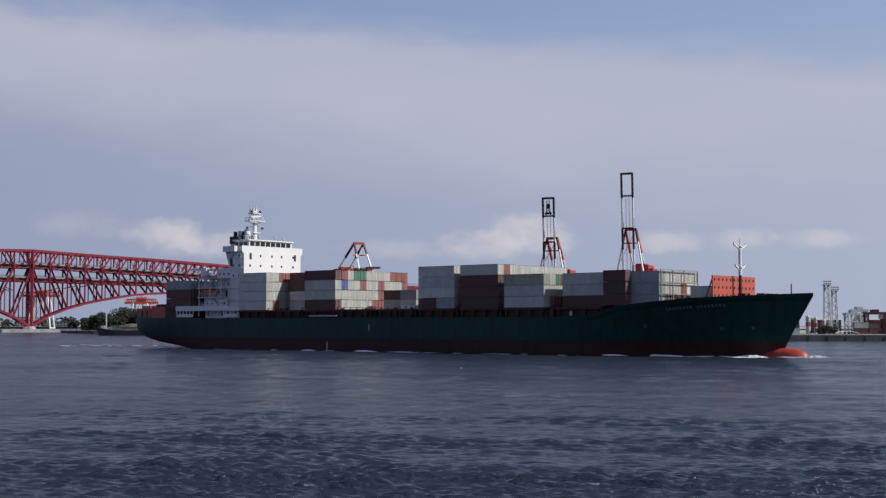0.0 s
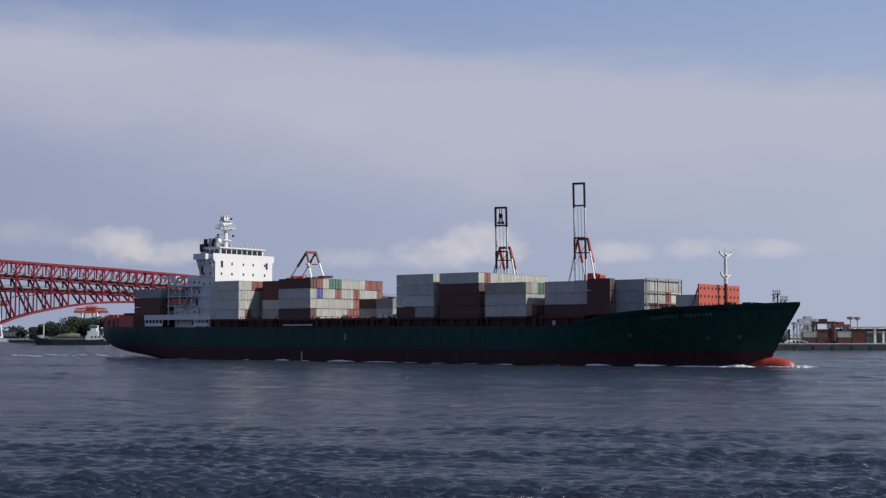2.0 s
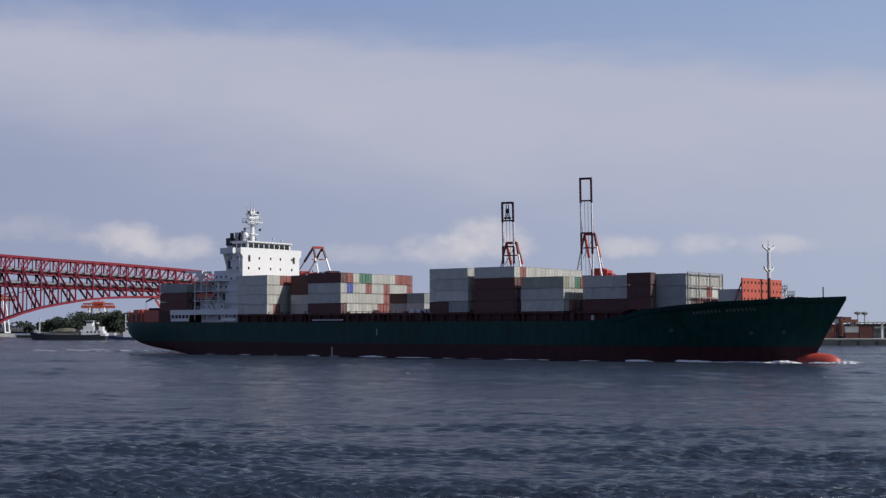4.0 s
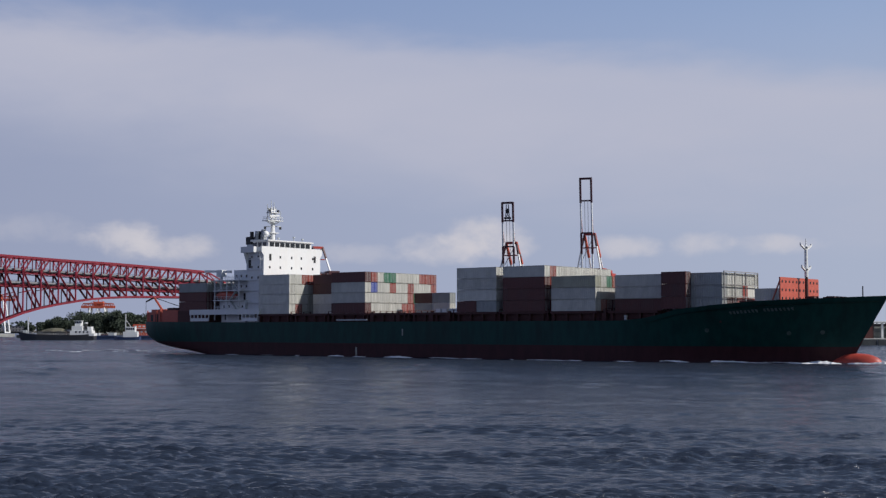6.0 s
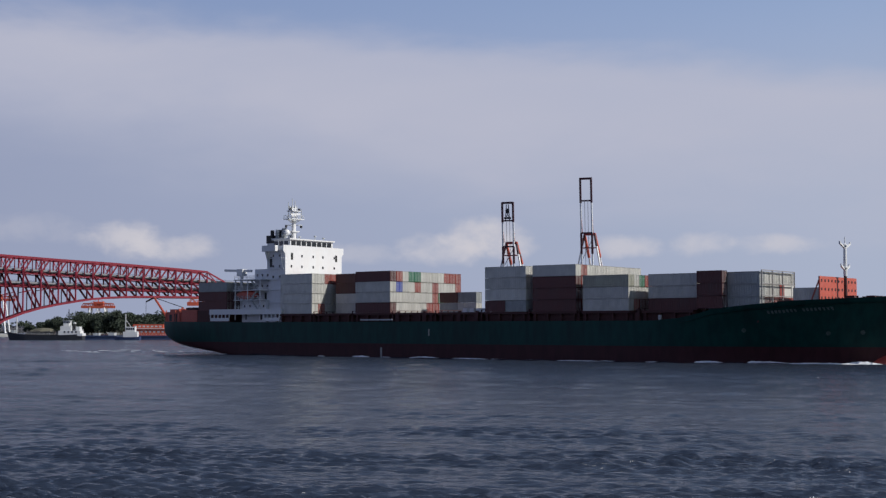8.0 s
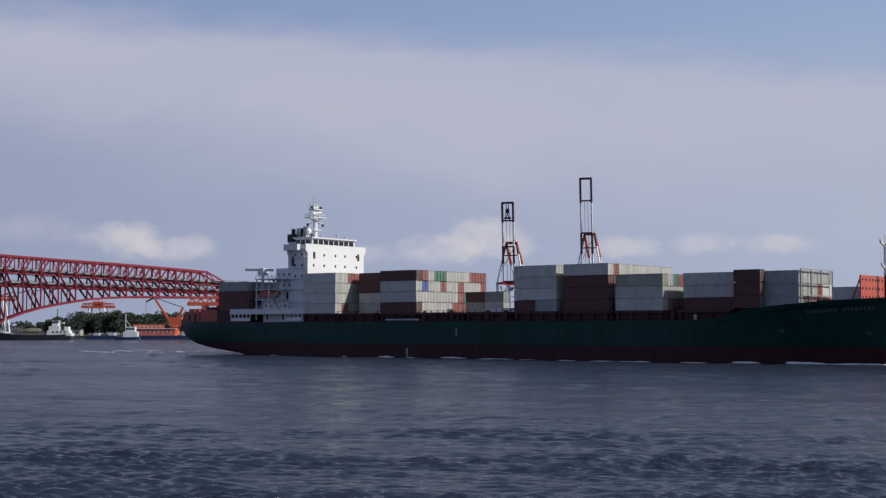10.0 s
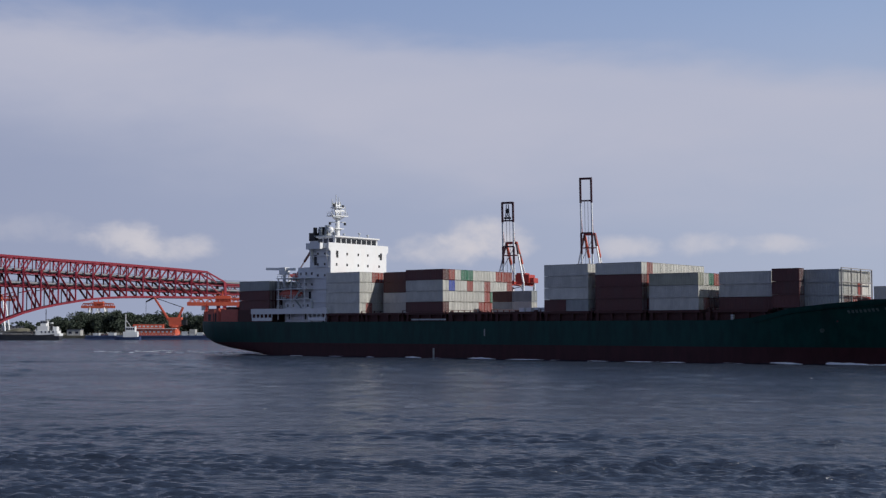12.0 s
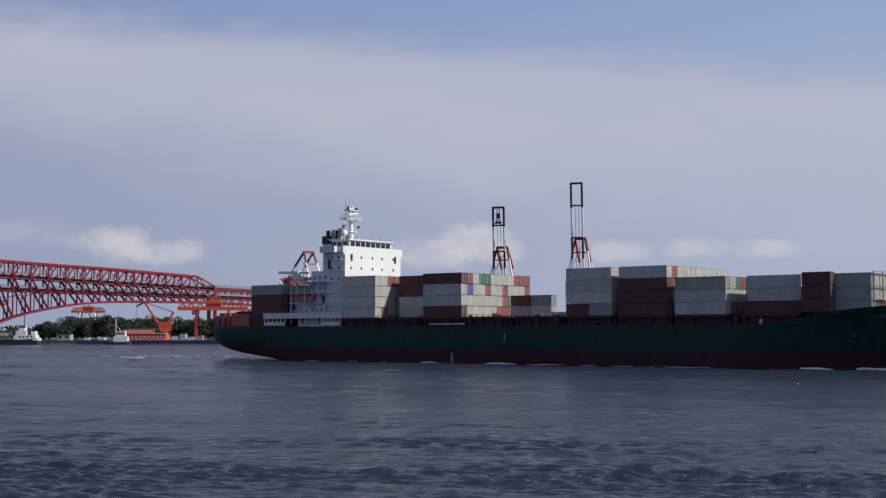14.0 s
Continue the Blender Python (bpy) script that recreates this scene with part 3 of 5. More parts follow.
def deck_plate(name, u0, u1, drop, material, parent):
    bm = bmesh.new()
    us = [u0 + (u1 - u0) * i / 24 for i in range(25)]
    left = [bm.verts.new((u, hull_half(u, profile(u, DECK_EDGE)) - 0.05, profile(u, DECK_EDGE) - drop)) for u in us]
    right = [bm.verts.new((u, -hull_half(u, profile(u, DECK_EDGE)) + 0.05, profile(u, DECK_EDGE) - drop)) for u in us]
    for i in range(24):
        bm.faces.new((left[i], right[i], right[i + 1], left[i + 1]))
    return part(name, bm, material, parent)


def rail(name, points, parent, height=1.05, gap=1.6):
    """Stanchions with two rails along a line of points."""
    bm = bmesh.new()
    for p, q in zip(points, points[1:]):
        p, q = Vector(p), Vector(q)
        n = max(1, int((q - p).length / gap))
        for i in range(n + 1):
            c = p.lerp(q, i / n)
            bar(bm, c, c + Vector((0, 0, height)), 0.07)
        for h in (height, height * 0.55):
            bar(bm, p + Vector((0, 0, h)), q + Vector((0, 0, h)), 0.06)
    return part(name, bm, WHITE, parent)


def build_ship():
    ship = thing("container_ship", "large dark green container ship with red bottom, under way", "ship", ship_pose(0))
    hull_shell("hull", 3.5, None, HULL_GREEN, ship)
    hull_shell("hull_bottom", -2.0, 3.5, HULL_RED, ship)
    deck_plate("main_deck", -92.9, 84, 0.4, DECK_RED, ship)
    deck_plate("forecastle_deck", 84, 133.2, 1.1, DECK_RED, ship)
    # bulb under the stem
    bm = bmesh.new()
    rings = []
    for k in range(15):
        u = 120 + 12.4 * (k / 14) ** 0.8
        r = 2.45 * math.sqrt(max(0.0, 1 - (max(0, u - 126.5) / 5.9) ** 2.6)) * min(1, 0.4 + (u - 120) / 8)
        rings.append([bm.verts.new((u, 0.95 * r * math.cos(a * math.pi / 8), -0.3 + 1.0 * r * math.sin(a * math.pi / 8))) for a in range(16)])
    for a, b in zip(rings, rings[1:]):
        for i in range(16):
            bm.faces.new((a[i], a[(i + 1) % 16], b[(i + 1) % 16], b[i]))
    bmesh.ops.remove_doubles(bm, verts=bm.verts, dist=0.02)
    bulb = part("bulbous_bow", bm, surface("bulb_red", (0.36, 0.05, 0.035), 0.5, grain=0.7, vary=0.15, stain=RUST, stain_scale=0.3), ship, "red bulb just breaking the surface")
    bulb.data.polygons.foreach_set("use_smooth", [True] * len(bulb.data.polygons))
    worn = surface("worn_lettering", (0.11, 0.14, 0.13), 0.6, vary=0.3)
    # marks on the starboard and port sides: draught scales, tug marks, name as plain bars
    marks = surface("faded_white_mark", (0.30, 0.31, 0.29), 0.6, vary=0.2)
    dim = surface("worn_mark", (0.05, 0.075, 0.07), 0.6, vary=0.3)
    for side in (-1, 1):
        for u, z0, z1, w in ((-2.5, -0.2, 2.5, 0.55), (13.5, 5.6, 7.3, 0.35)):
            block("draught_mark", (u - w / 2, u + w / 2, side * 15.63 - 0.03, side * 15.63 + 0.03, z0, z1), marks, ship)
        for u, z in ((98, 7.0), (114.5, 6.4), (121, 6.6)):
            y = hull_half(u, z) + 0.05
            bm = bmesh.new()
            out = Vector((hull_half(u - 0.5, z) - hull_half(u + 0.5, z), side, -(hull_half(u, z + 0.5) - hull_half(u, z - 0.5)))).normalized()
            c = Vector((u, side * y, z))
            bar(bm, c - out * 0.03, c + out * 0.04, 1.0, sides=12)
            part("hull_mark", bm, dim, ship)
        for u0, n in ((103.9, 8), (111.0, 8)):
            for i in range(n):
                u = u0 + i * 0.78
                z = profile(u, DECK_EDGE) - 2.0
                y0, y1 = hull_half(u, z - 0.4) + 0.04, hull_half(u, z + 0.4) + 0.04
                bm = bmesh.new()
                bar(bm, (u, side * y0, z - 0.3), (u, side * y1, z + 0.3), 0.5, 0.08)
                part("name_bar", bm, worn, ship)
    # hatch coamings and covers, one a bay
    for u0 in BAYS:
        out = 15.1 if u0 < 80 else 12.5
        block("hatch_coaming", (u0 - 0.5, u0 + 12.7, 1.0 - out, out - 1.0, 8.7, 10.9), DECK_RED, ship)
        for y0, y1 in ((-out, -5.2), (-5.0, 5.0), (5.2, out)):
            block("hatch_cover", (u0 - 0.3, u0 + 12.5, y0, y1, 10.9, 11.45), DECK_RED, ship)
        for y in (0.5 - out, out - 0.5):
            for k in (0.6, 4.2, 7.9, 11.6):
                block("pedestal", (u0 + k - 0.2, u0 + k + 0.2, y - 0.35, y + 0.35, 8.7, 10.9), DECK_RED, ship)
        # lashing frame behind each bay
        bm = bmesh.new()
        for y in np.arange(0.1 - out, out, 2.5):
            bar(bm, (u0 - 1.0, y, 8.7), (u0 - 1.0, y, 12.0), 0.22)
        bar(bm, (u0 - 1.0, -out, 11.3), (u0 - 1.0, out, 11.3), 0.9, 0.2)
        bar(bm, (u0 - 1.0, -out, 12.0), (u0 - 1.0, out, 12.0), 0.12, 0.12)
        part("lashing_bridge", bm, DECK_RED, ship)
    for side in (-1, 1):
        rail("deck_rail", [(u, side * 15.4, 8.9) for u in (-38, -10, 20, 50, 82)], ship).data.materials[0] = DECK_RED
    # accommodation block
    tower = new("accommodation")
    tower.parent = ship
    bm = bmesh.new()
    box(bm, -48.5, -42.0, -11.6, 11.6, 8.7, 29.4)
    box(bm, -42.3, -42.0, -11.6, 11.6, 29.4, 30.95)
    part("tower_wall", bm, WHITE, tower)
    block("aft_house", (-55.5, -48.5, -10.5, 10.5, 8.7, 24.4), WHITE, tower)
    block("aft_house", (-58.5, -48.5, -12.6, 12.6, 8.7, 15.4), WHITE, tower)
    block("aft_house", (-56.5, -48.5, -11.4, 11.4, 15.4, 18.3), WHITE, tower)
    block("aft_house", (-53.0, -48.5, -8.0, 8.0, 24.4, 28.2), WHITE, tower)
    for z in (12.6, 15.4, 18.2, 21.2):
        block("deck_ledge", (-60.0, -48.5, -14.6, 14.6, z, z + 0.22), WHITE, tower)
        rail("side_rail", [(-48.6, -14.4, z + 0.2), (-59.8, -14.4, z + 0.2), (-59.8, 14.4, z + 0.2), (-48.6, 14.4, z + 0.2)], tower)
        for side in (-1, 1):
            for u in (-59.6, -54.5, -49.4):
                beam("pillar", (u, side * 14.2, z - 2.8), (u, side * 14.2, z), 0.25, WHITE, tower)
    block("bridge_deck", (-49.4, -44.6, -13.1, 13.1, 29.4, 29.75), WHITE, tower)

    def wing_plate(u0, u1, section, side):
        bm = bmesh.new()
        ends = [[bm.verts.new((u, side * y, z)) for y, z in section] for u in (u0, u1)]
        n = len(section)
        bm.faces.new(ends[0]), bm.faces.new(ends[1][::-1])
        for i in range(n):
            j = (i + 1) % n
            bm.faces.new((ends[0][i], ends[0][j], ends[1][j], ends[1][i]))
        return bm

    block("front_gallery", (-44.6, -42.3, -12.2, 12.2, 29.4, 29.75), WHITE, tower)
    for side in (-1, 1):
        # front of the wing runs on from the wall and tapers down to it
        front = ((11.6, 28.4), (11.6, 30.95), (12.4, 30.95), (12.4, 29.3))
        part("bridge_wing", wing_plate(-42.5, -42.02, front, side), WHITE, tower)
        part("wing_bracket", wing_plate(-48.9, -48.5, ((11.6, 25.4), (11.6, 29.4), (13.1, 29.4)), side), WHITE, tower)
        bm = bmesh.new()
        lo, hi = sorted((side * 13.1, side * 13.3))
        box(bm, -49.6, -44.6, lo, hi, 29.2, 30.9)
        lo, hi = sorted((side * 12.2, side * 13.3))
        box(bm, -44.6, -44.4, lo, hi, 29.2, 30.9)
        lo, hi = sorted((side * 11.0, side * 13.3))
        box(bm, -49.8, -49.6, lo, hi, 29.2, 30.9)
        part("wing_bulwark", bm, WHITE, tower)
        beam("wing_strut", (-43.0, side * 12.3, 29.3), (-43.0, side * 11.7, 24.6), 0.2, WHITE, tower)
    block("wheelhouse", (-49.5, -43.0, -8.8, 8.8, 29.75, 32.65), WHITE, tower)
    block("wheelhouse_roof", (-50.0, -42.6, -9.3, 9.3, 32.65, 33.0), WHITE, tower)
    for i in range(8):
        y = -8.35 + i * 2.1
        block("bridge_window", (-43.0, -42.93, y, y + 1.75, 31.05, 32.35), GLASS, tower)
    for side in (-1, 1):
        for u in (-48.6, -46.6, -44.6):
            block("bridge_window", (u - 0.8, u + 0.8, side * 8.82 - 0.03, side * 8.82 + 0.03, 31.05, 32.35), GLASS, tower)
    for y, h in ((-7.6, 1.0), (-2.0, 0.7), (4.4, 1.2), (8.0, 0.8)):
        bm = bmesh.new()
        lathe(bm, (-46.0, y, 33.0), ((0.14, 0), (0.14, h), (0.4, h), (0.4, h + 0.35)), 8)
        part("roof_fitting", bm, GREY, tower)
    for z in (28.0, 25.0, 22.0):
        for y in (-9.2, -5.0, -0.4, 3.6, 8.4):
            block("porthole", (-42.0, -41.95, y - 0.28, y + 0.28, z - 0.35, z + 0.35), GLASS, tower)
        for u in (-46.8, -44.2):
            for side in (-1, 1):
                block("porthole", (u - 0.3, u + 0.3, side * 11.62 - 0.03, side * 11.62 + 0.03, z - 0.35, z + 0.35), GLASS, tower)
    for y in (-9.0, 9.2):
        block("front_door", (-42.0, -41.93, y - 0.4, y + 0.4, 26.9, 28.8), BLACK, tower)
    for z in (19.6, 22.6):
        for u in (-54.4, -52.4, -50.2):
            for side in (-1, 1):
                block("porthole", (u - 0.32, u + 0.32, side * 10.52 - 0.03, side * 10.52 + 0.03, z - 0.35, z + 0.4), GLASS, tower)
    for side in (-1, 1):
        block("side_door", (-48.2, -47.2, side * 11.63 - 0.03, side * 11.63 + 0.03, 24.8, 27.6), BLACK, tower)
    for side in (-1, 1):
        for z in (14.6, 18.2, 21.2, 24.2, 27.2):
            lo, hi = sorted((side * 11.6, side * 12.0))
            block("side_ledge", (-48.5, -42.4, lo, hi, z, z + 0.16), WHITE, tower)
        for u in (-57.4, -55.2, -51.2, -49.6):
            block("porthole", (u - 0.3, u + 0.3, side * 12.62 - 0.03, side * 12.62 + 0.03, 13.4, 14.1), GLASS, tower)
        for u in (-56.6, -50.6):
            block("side_door", (u - 0.4, u + 0.4, side * 12.62 - 0.04, side * 12.62 + 0.04, 9.9, 11.9), BLACK, tower)
        for u in (-55.2, -50.0):
            block("side_door", (u - 0.4, u + 0.4, side * 11.42 - 0.04, side * 11.42 + 0.04, 15.6, 17.6), BLACK, tower)
        for k, z in enumerate((12.8, 15.6, 18.4)):
            a, b = (-53.6, -50.8) if k % 2 else (-50.8, -53.6)
            beam("stair", (a, side * 13.8, z), (b, side * 13.8, z + 2.8), 0.7, GREY, tower, 0.18)
    # radar mast
    bm = bmesh.new()
    lathe(bm, (-50.4, 0, 32.6), ((0.75, 0), (0.65, 4.5), (0.55, 6.6)), 12)
    mast = part("radar_mast", bm, WHITE, ship, "white mast with radar scanners and aerials")
    for z, w in ((35.6, 1.5), (39.2, 2.6), (41.6, 1.7)):
        bm = bmesh.new()
        box(bm, -50.4 - w * 0.7, -50.4 + w * 0.7, -w, w, z, z + 0.22)
        for y in (-w, w):
            bar(bm, (-50.4, y, z), (-50.4, 0, z - 1.3), 0.2)
        part("mast_platform", bm, WHITE, mast)
    rail("platform_rail", [(-48.8, -2.5, 39.4), (-48.8, 2.5, 39.4), (-52.0, 2.5, 39.4), (-52.0, -2.5, 39.4), (-48.8, -2.5, 39.4)], mast, 1.0, 1.2)
    beam("radar_scanner", (-49.2, -2.6, 40.6), (-49.2, 1.4, 40.9), 0.45, WHITE, mast)
    beam("radar_scanner", (-50.9, -1.4, 42.9), (-50.9, 1.8, 42.7), 0.4, GREY, mast)
    beam("radar_scanner", (-48.9, -3.6, 39.2), (-48.9, -0.6, 38.8), 0.35, GREY, mast)
    for y in (-0.75, 0.75):
        beam("topmast", (-50.4, y, 38.6), (-50.4, y * 0.7, 43.4), 0.34, WHITE, mast)
    beam("topmast_tie", (-50.4, -0.9, 42.4), (-50.4, 0.9, 42.4), 0.3, WHITE, mast)
    for u, y, z0, z1 in ((-50.8, -1.8, 39.4, 44.2), (-50.4, 0.5, 43.2, 44.8), (-51.0, 1.9, 39.4, 43.6), (-49.6, 2.4, 39.4, 42.4), (-50.4, -0.6, 43.2, 45.4)):
        beam("aerial", (u, y, z0), (u, y, z1), 0.14, GREY, mast)
    beam("yard", (-50.4, -3.3, 37.4), (-50.4, 3.3, 37.8), 0.22, GREY, mast)
    for y, z in ((-3.1, 36.7), (3.1, 36.9), (2.2, 41.9), (-1.4, 41.9)):
        block("signal_lamp", (-50.6, -50.2, y - 0.3, y + 0.3, z, z + 0.75), BLACK, mast)
    bm = bmesh.new()
    lathe(bm, (-50.6, -2.6, 34.4), ((0.2, -1.4), (0.2, 0), (0.75, 0.3), (0.95, 0.9), (0.75, 1.5), (0.2, 1.8)), 12)
    part("radome", bm, WHITE, mast, "white satellite dome")
    # funnel with dark uptakes
    bm = bmesh.new()
    box(bm, -58.4, -53.4, -2.9, 2.9, 9.8, 32.4)
    funnel = part("funnel", bm, WHITE, ship, "white funnel casing with a black top")
    block("funnel_top", (-58.6, -56.2, -3.1, 3.1, 32.4, 34.7), BLACK, funnel)
    for u, y, h in ((-57.6, -1.6, 36.3), (-56.8, 1.2, 36.6), (-57.4, 0.2, 36.1)):
        bm = bmesh.new()
        lathe(bm, (u, y, 34.6), ((0.6, 0), (0.6, h - 34.6)), 12)
        part("exhaust_pipe", bm, BLACK, funnel)
    for u, y, h, r in ((-55.4, -1.7, 36.4, 0.55), (-54.4, -0.6, 35.4, 0.4), (-55.2, 0.9, 37.0, 0.75), (-53.6, 1.8, 35.0, 0.35)):
        bm = bmesh.new()
        lathe(bm, (u, y, 32.4), ((r, 0), (r, h - 32.4)), 12)
        part("uptake", bm, GREY, funnel)
    block("funnel_platform", (-56.2, -52.6, -3.6, 3.6, 33.6, 33.8), GREY, funnel)
    rail("funnel_rail", [(-56.0, -3.5, 33.8), (-52.7, -3.5, 33.8), (-52.7, 3.5, 33.8), (-56.0, 3.5, 33.8)], funnel, 1.3).data.materials[0] = BLACK
    # provision crane aft of the house
    post = beam("crane_post", (-61.0, -10.5, 12), (-61.0, -10.5, 23.4), 0.9, WHITE, ship, sides=10)
    beam("crane_jib", (-57.0, -10.5, 24.0), (-68.0, -10.5, 24.4), 0.9, WHITE, post, 0.7)
    block("crane_head", (-62.2, -59.8, -11.4, -9.6, 22.6, 24.6), WHITE, post)
    # lifeboats in davits
    for side in (-1, 1):
        bm = bmesh.new()
        rings = []
        for k in range(9):
            a = k / 8
            r = math.sin(math.pi * min(max(a, 0.03), 0.97)) ** 0.45
            u = -60.0 + 8.4 * a
            rings.append([bm.verts.new((u, side * 13.0 + 1.35 * r * math.cos(i * math.pi / 6), 17.0 + 1.35 * r * math.sin(i * math.pi / 6))) for i in range(12)])
        for a, b in zip(rings, rings[1:]):
            for i in range(12):
                bm.faces.new((a[i], a[(i + 1) % 12], b[(i + 1) % 12], b[i]))
        bm.faces.new(rings[0]), bm.faces.new(rings[-1][::-1])
        boat = part("lifeboat", bm, ORANGE, ship, "orange enclosed lifeboat in its davits")
        for u in (-58.8, -52.8):
            bm = bmesh.new()
            bar(bm, (u, side * 11.0, 15.4), (u, side * 12.4, 19.0), 0.3)
            bar(bm, (u, side * 12.4, 19.0), (u, side * 13.6, 18.6), 0.3)
            part("davit", bm, WHITE, boat)
    # open gallery along the side of the house
    for side in (-1, 1):
        block("gallery_band", (-69.0, -39.5, min(side * 14.9, side * 15.7), max(side * 14.9, side * 15.7), 11.4, 12.9), WHITE, ship)
        for u0, n in ((-68.6, 5), (-46.5, 4)):
            block("gallery_panel", (u0, u0 + n * 1.6, min(side * 15.5, side * 15.72), max(side * 15.5, side * 15.72), 9.5, 10.4), WHITE, ship)
            for i in range(n + 1):
                block("gallery_post", (u0 + i * 1.6 - 0.14, u0 + i * 1.6 + 0.14, min(side * 15.5, side * 15.7), max(side * 15.5, side * 15.7), 10.4, 11.4), WHITE, ship)
        block("gallery_deck", (-69.0, -39.5, min(side * 12.0, side * 14.9), max(side * 12.0, side * 14.9), 11.6, 11.8), GREY, ship)
    # mooring deck at the stern
    block("stern_house", (-91.0, -84.0, -12.0, -10.8, 8.9, 13.2), ORANGE, ship, "orange bulwark on the mooring deck")
    block("stern_house", (-91.6, -90.8, -11.0, 11.0, 8.9, 13.2), ORANGE, ship)
    block("stern_house", (-84.0, -77.0, -13.4, -12.6, 8.9, 12.9), ORANGE, ship)
    block("stern_house", (-86.4, -86.0, -12.6, 12.6, 8.9, 13.3), ORANGE, ship)
    block("stern_door", (-86.0, -85.95, -10.6, -9.6, 9.3, 11.6), BLACK, ship)
    for u, y in ((-88.0, -6), (-85, -8.5), (-88, 4), (-82, -11), (-80, -11.2)):
        bm = bmesh.new()
        bar(bm, (u, y - 1.3, 12.9), (u, y + 1.3, 12.9), 1.6, sides=12)
        box(bm, u - 1.0, u + 1.0, y - 1.5, y - 1.3, 10.0, 13.6)
        box(bm, u - 1.0, u + 1.0, y + 1.3, y + 1.5, 10.0, 13.6)
        part("mooring_winch", bm, DECK_RED, ship)
    for side in (-1, 1):
        lo, hi = sorted((side * 12.1, side * 12.4))
        screen = block("stern_screen", (-92.7, -81.0, lo, hi, 9.2, 12.4), ORANGE, ship, "orange steel screen with dark openings")
        for u0, u1, z0, z1 in ((-90.8, -89.6, 9.6, 11.6), (-88.6, -87.2, 9.4, 11.8), (-84.6, -83.0, 10.2, 11.6)):
            lo, hi = sorted((side * 12.39, side * 12.43))
            block("opening", (u0, u1, lo, hi, z0, z1), BLACK, screen)
        for u in (-92.2, -87.9, -85.6, -81.4):
            beam("screen_post", (u, side * 12.45, 9.2), (u, side * 12.45, 12.9), 0.25, ORANGE, screen)
    # breakwater with rows of drain holes, raked back to both sides
    bm = bmesh.new()
    box(bm, 114.0, 114.3, -10.1, 10.1, 11.6, 18.4)
    water_break = part("breakwater", bm, ORANGE, ship, "orange breakwater plate with rows of dark holes")
    for y in np.arange(-9.6, 9.7, 2.4):
        beam("stay", (113.9, y, 17.6), (111.6, y, 11.8), 0.25, ORANGE, water_break)
    for z in (17.5, 15.7, 13.9):
        for i in range(11):
            y = -9.2 + i * 1.84
            bm = bmesh.new()
            bar(bm, (114.27, y, z), (114.36, y, z), 0.62, sides=10)
            part("drain_hole", bm, BLACK, water_break)
    # foremast
    bm = bmesh.new()
    lathe(bm, (115.8, 0, 12.2), ((0.42, 0), (0.34, 6.3), (0.32, 6.4)), 12)
    fore = part("foremast", bm, DECK_RED, ship, "foremast, red below and white above")
    bm = bmesh.new()
    lathe(bm, (115.8, 0, 18.6), ((0.42, 0), (0.34, 6.8), (0.13, 7.0), (0.1, 8.4)), 12)
    part("upper_mast", bm, WHITE, fore)
    for z, w in ((20.4, 2.2), (25.2, 2.8)):
        bm = bmesh.new()
        for side in (-1, 1):
            bar(bm, (115.8, 0, z - 0.6), (115.8, side * w, z + 0.4), 0.36)
            bar(bm, (115.8, side * w, z + 0.4), (115.8, side * w, z + 0.8), 0.3)
        bar(bm, (115.2, 0, z), (116.4, 0, z), 1.4, 0.16)
        part("crosstree", bm, WHITE, fore)
    # forecastle gear
    for u, y in ((119, -4.5), (119, 4.5), (122.5, -2.2), (122.5, 2.2)):
        bm = bmesh.new()
        bar(bm, (u, y - 1.0, 13.6), (u, y + 1.0, 13.6), 1.4, sides=12)
        box(bm, u - 0.9, u + 0.9, y - 1.2, y - 1.0, 12.3, 14.3)
        box(bm, u - 0.9, u + 0.9, y + 1.0, y + 1.2, 12.3, 14.3)
        part("anchor_windlass", bm, DECK_RED, ship)
    beam("jackstaff", (128.3, 0, 13), (128.3, 0, 16.4), 0.2, BLACK, ship)
    block("gangway", (-9.5, 1.5, -16.0, -15.62, 9.5, 9.85), GREY, ship, "pale stowed gangway along the deck edge")
    # lashing frame before the foremost stacks
    for y in (-12.7, -7.4, -2.2, 4.0):
        beam("frame_post", (102.5, y, 11.6), (102.5, y, 19.9), 0.22, SHED, ship)
    for z in (14.4, 17.0, 19.9):
        beam("frame_rail", (102.5, -12.7, z), (102.5, 4.0, z), 0.18, SHED, ship)
    block("deck_locker", (79, 79.6, -15.4, -14.8, 8.8, 10.4), GREY, ship)
    # dim clutter along the passage: vents and lockers beside the hatches
    for u in (2, 11, 22, 27.5, 73):
        bm = bmesh.new()
        box(bm, u, u + 1.1, -15.2, -14.4, 8.7, 11.0)
        lathe(bm, (u + 0.55, -14.6, 11.0), ((0.3, 0), (0.3, 0.4), (0.5, 0.5), (0.5, 0.8)), 10)
        part("vent", bm, DECK_RED, ship)
    for u in (19.5, 21.6, 23.8, 25.6):
        block("white_locker", (u, u + 1.4, -9.4, -8.2, 11.45, 12.5), WHITE, ship)
    return ship


# ------------------------------------------------------------------ containers
BAYS = (-40.4, -26.4, -12.2, 2.0, 16.2, 30.7, 44.9, 59.0, 74.9, 89.7)
LONG, SHORT, WIDE, TALL, PITCH, TIER, FLOOR = 12.19, 6.06, 2.42, 2.67, 2.5, 2.75, 11.5
BOX_MESHES = {}


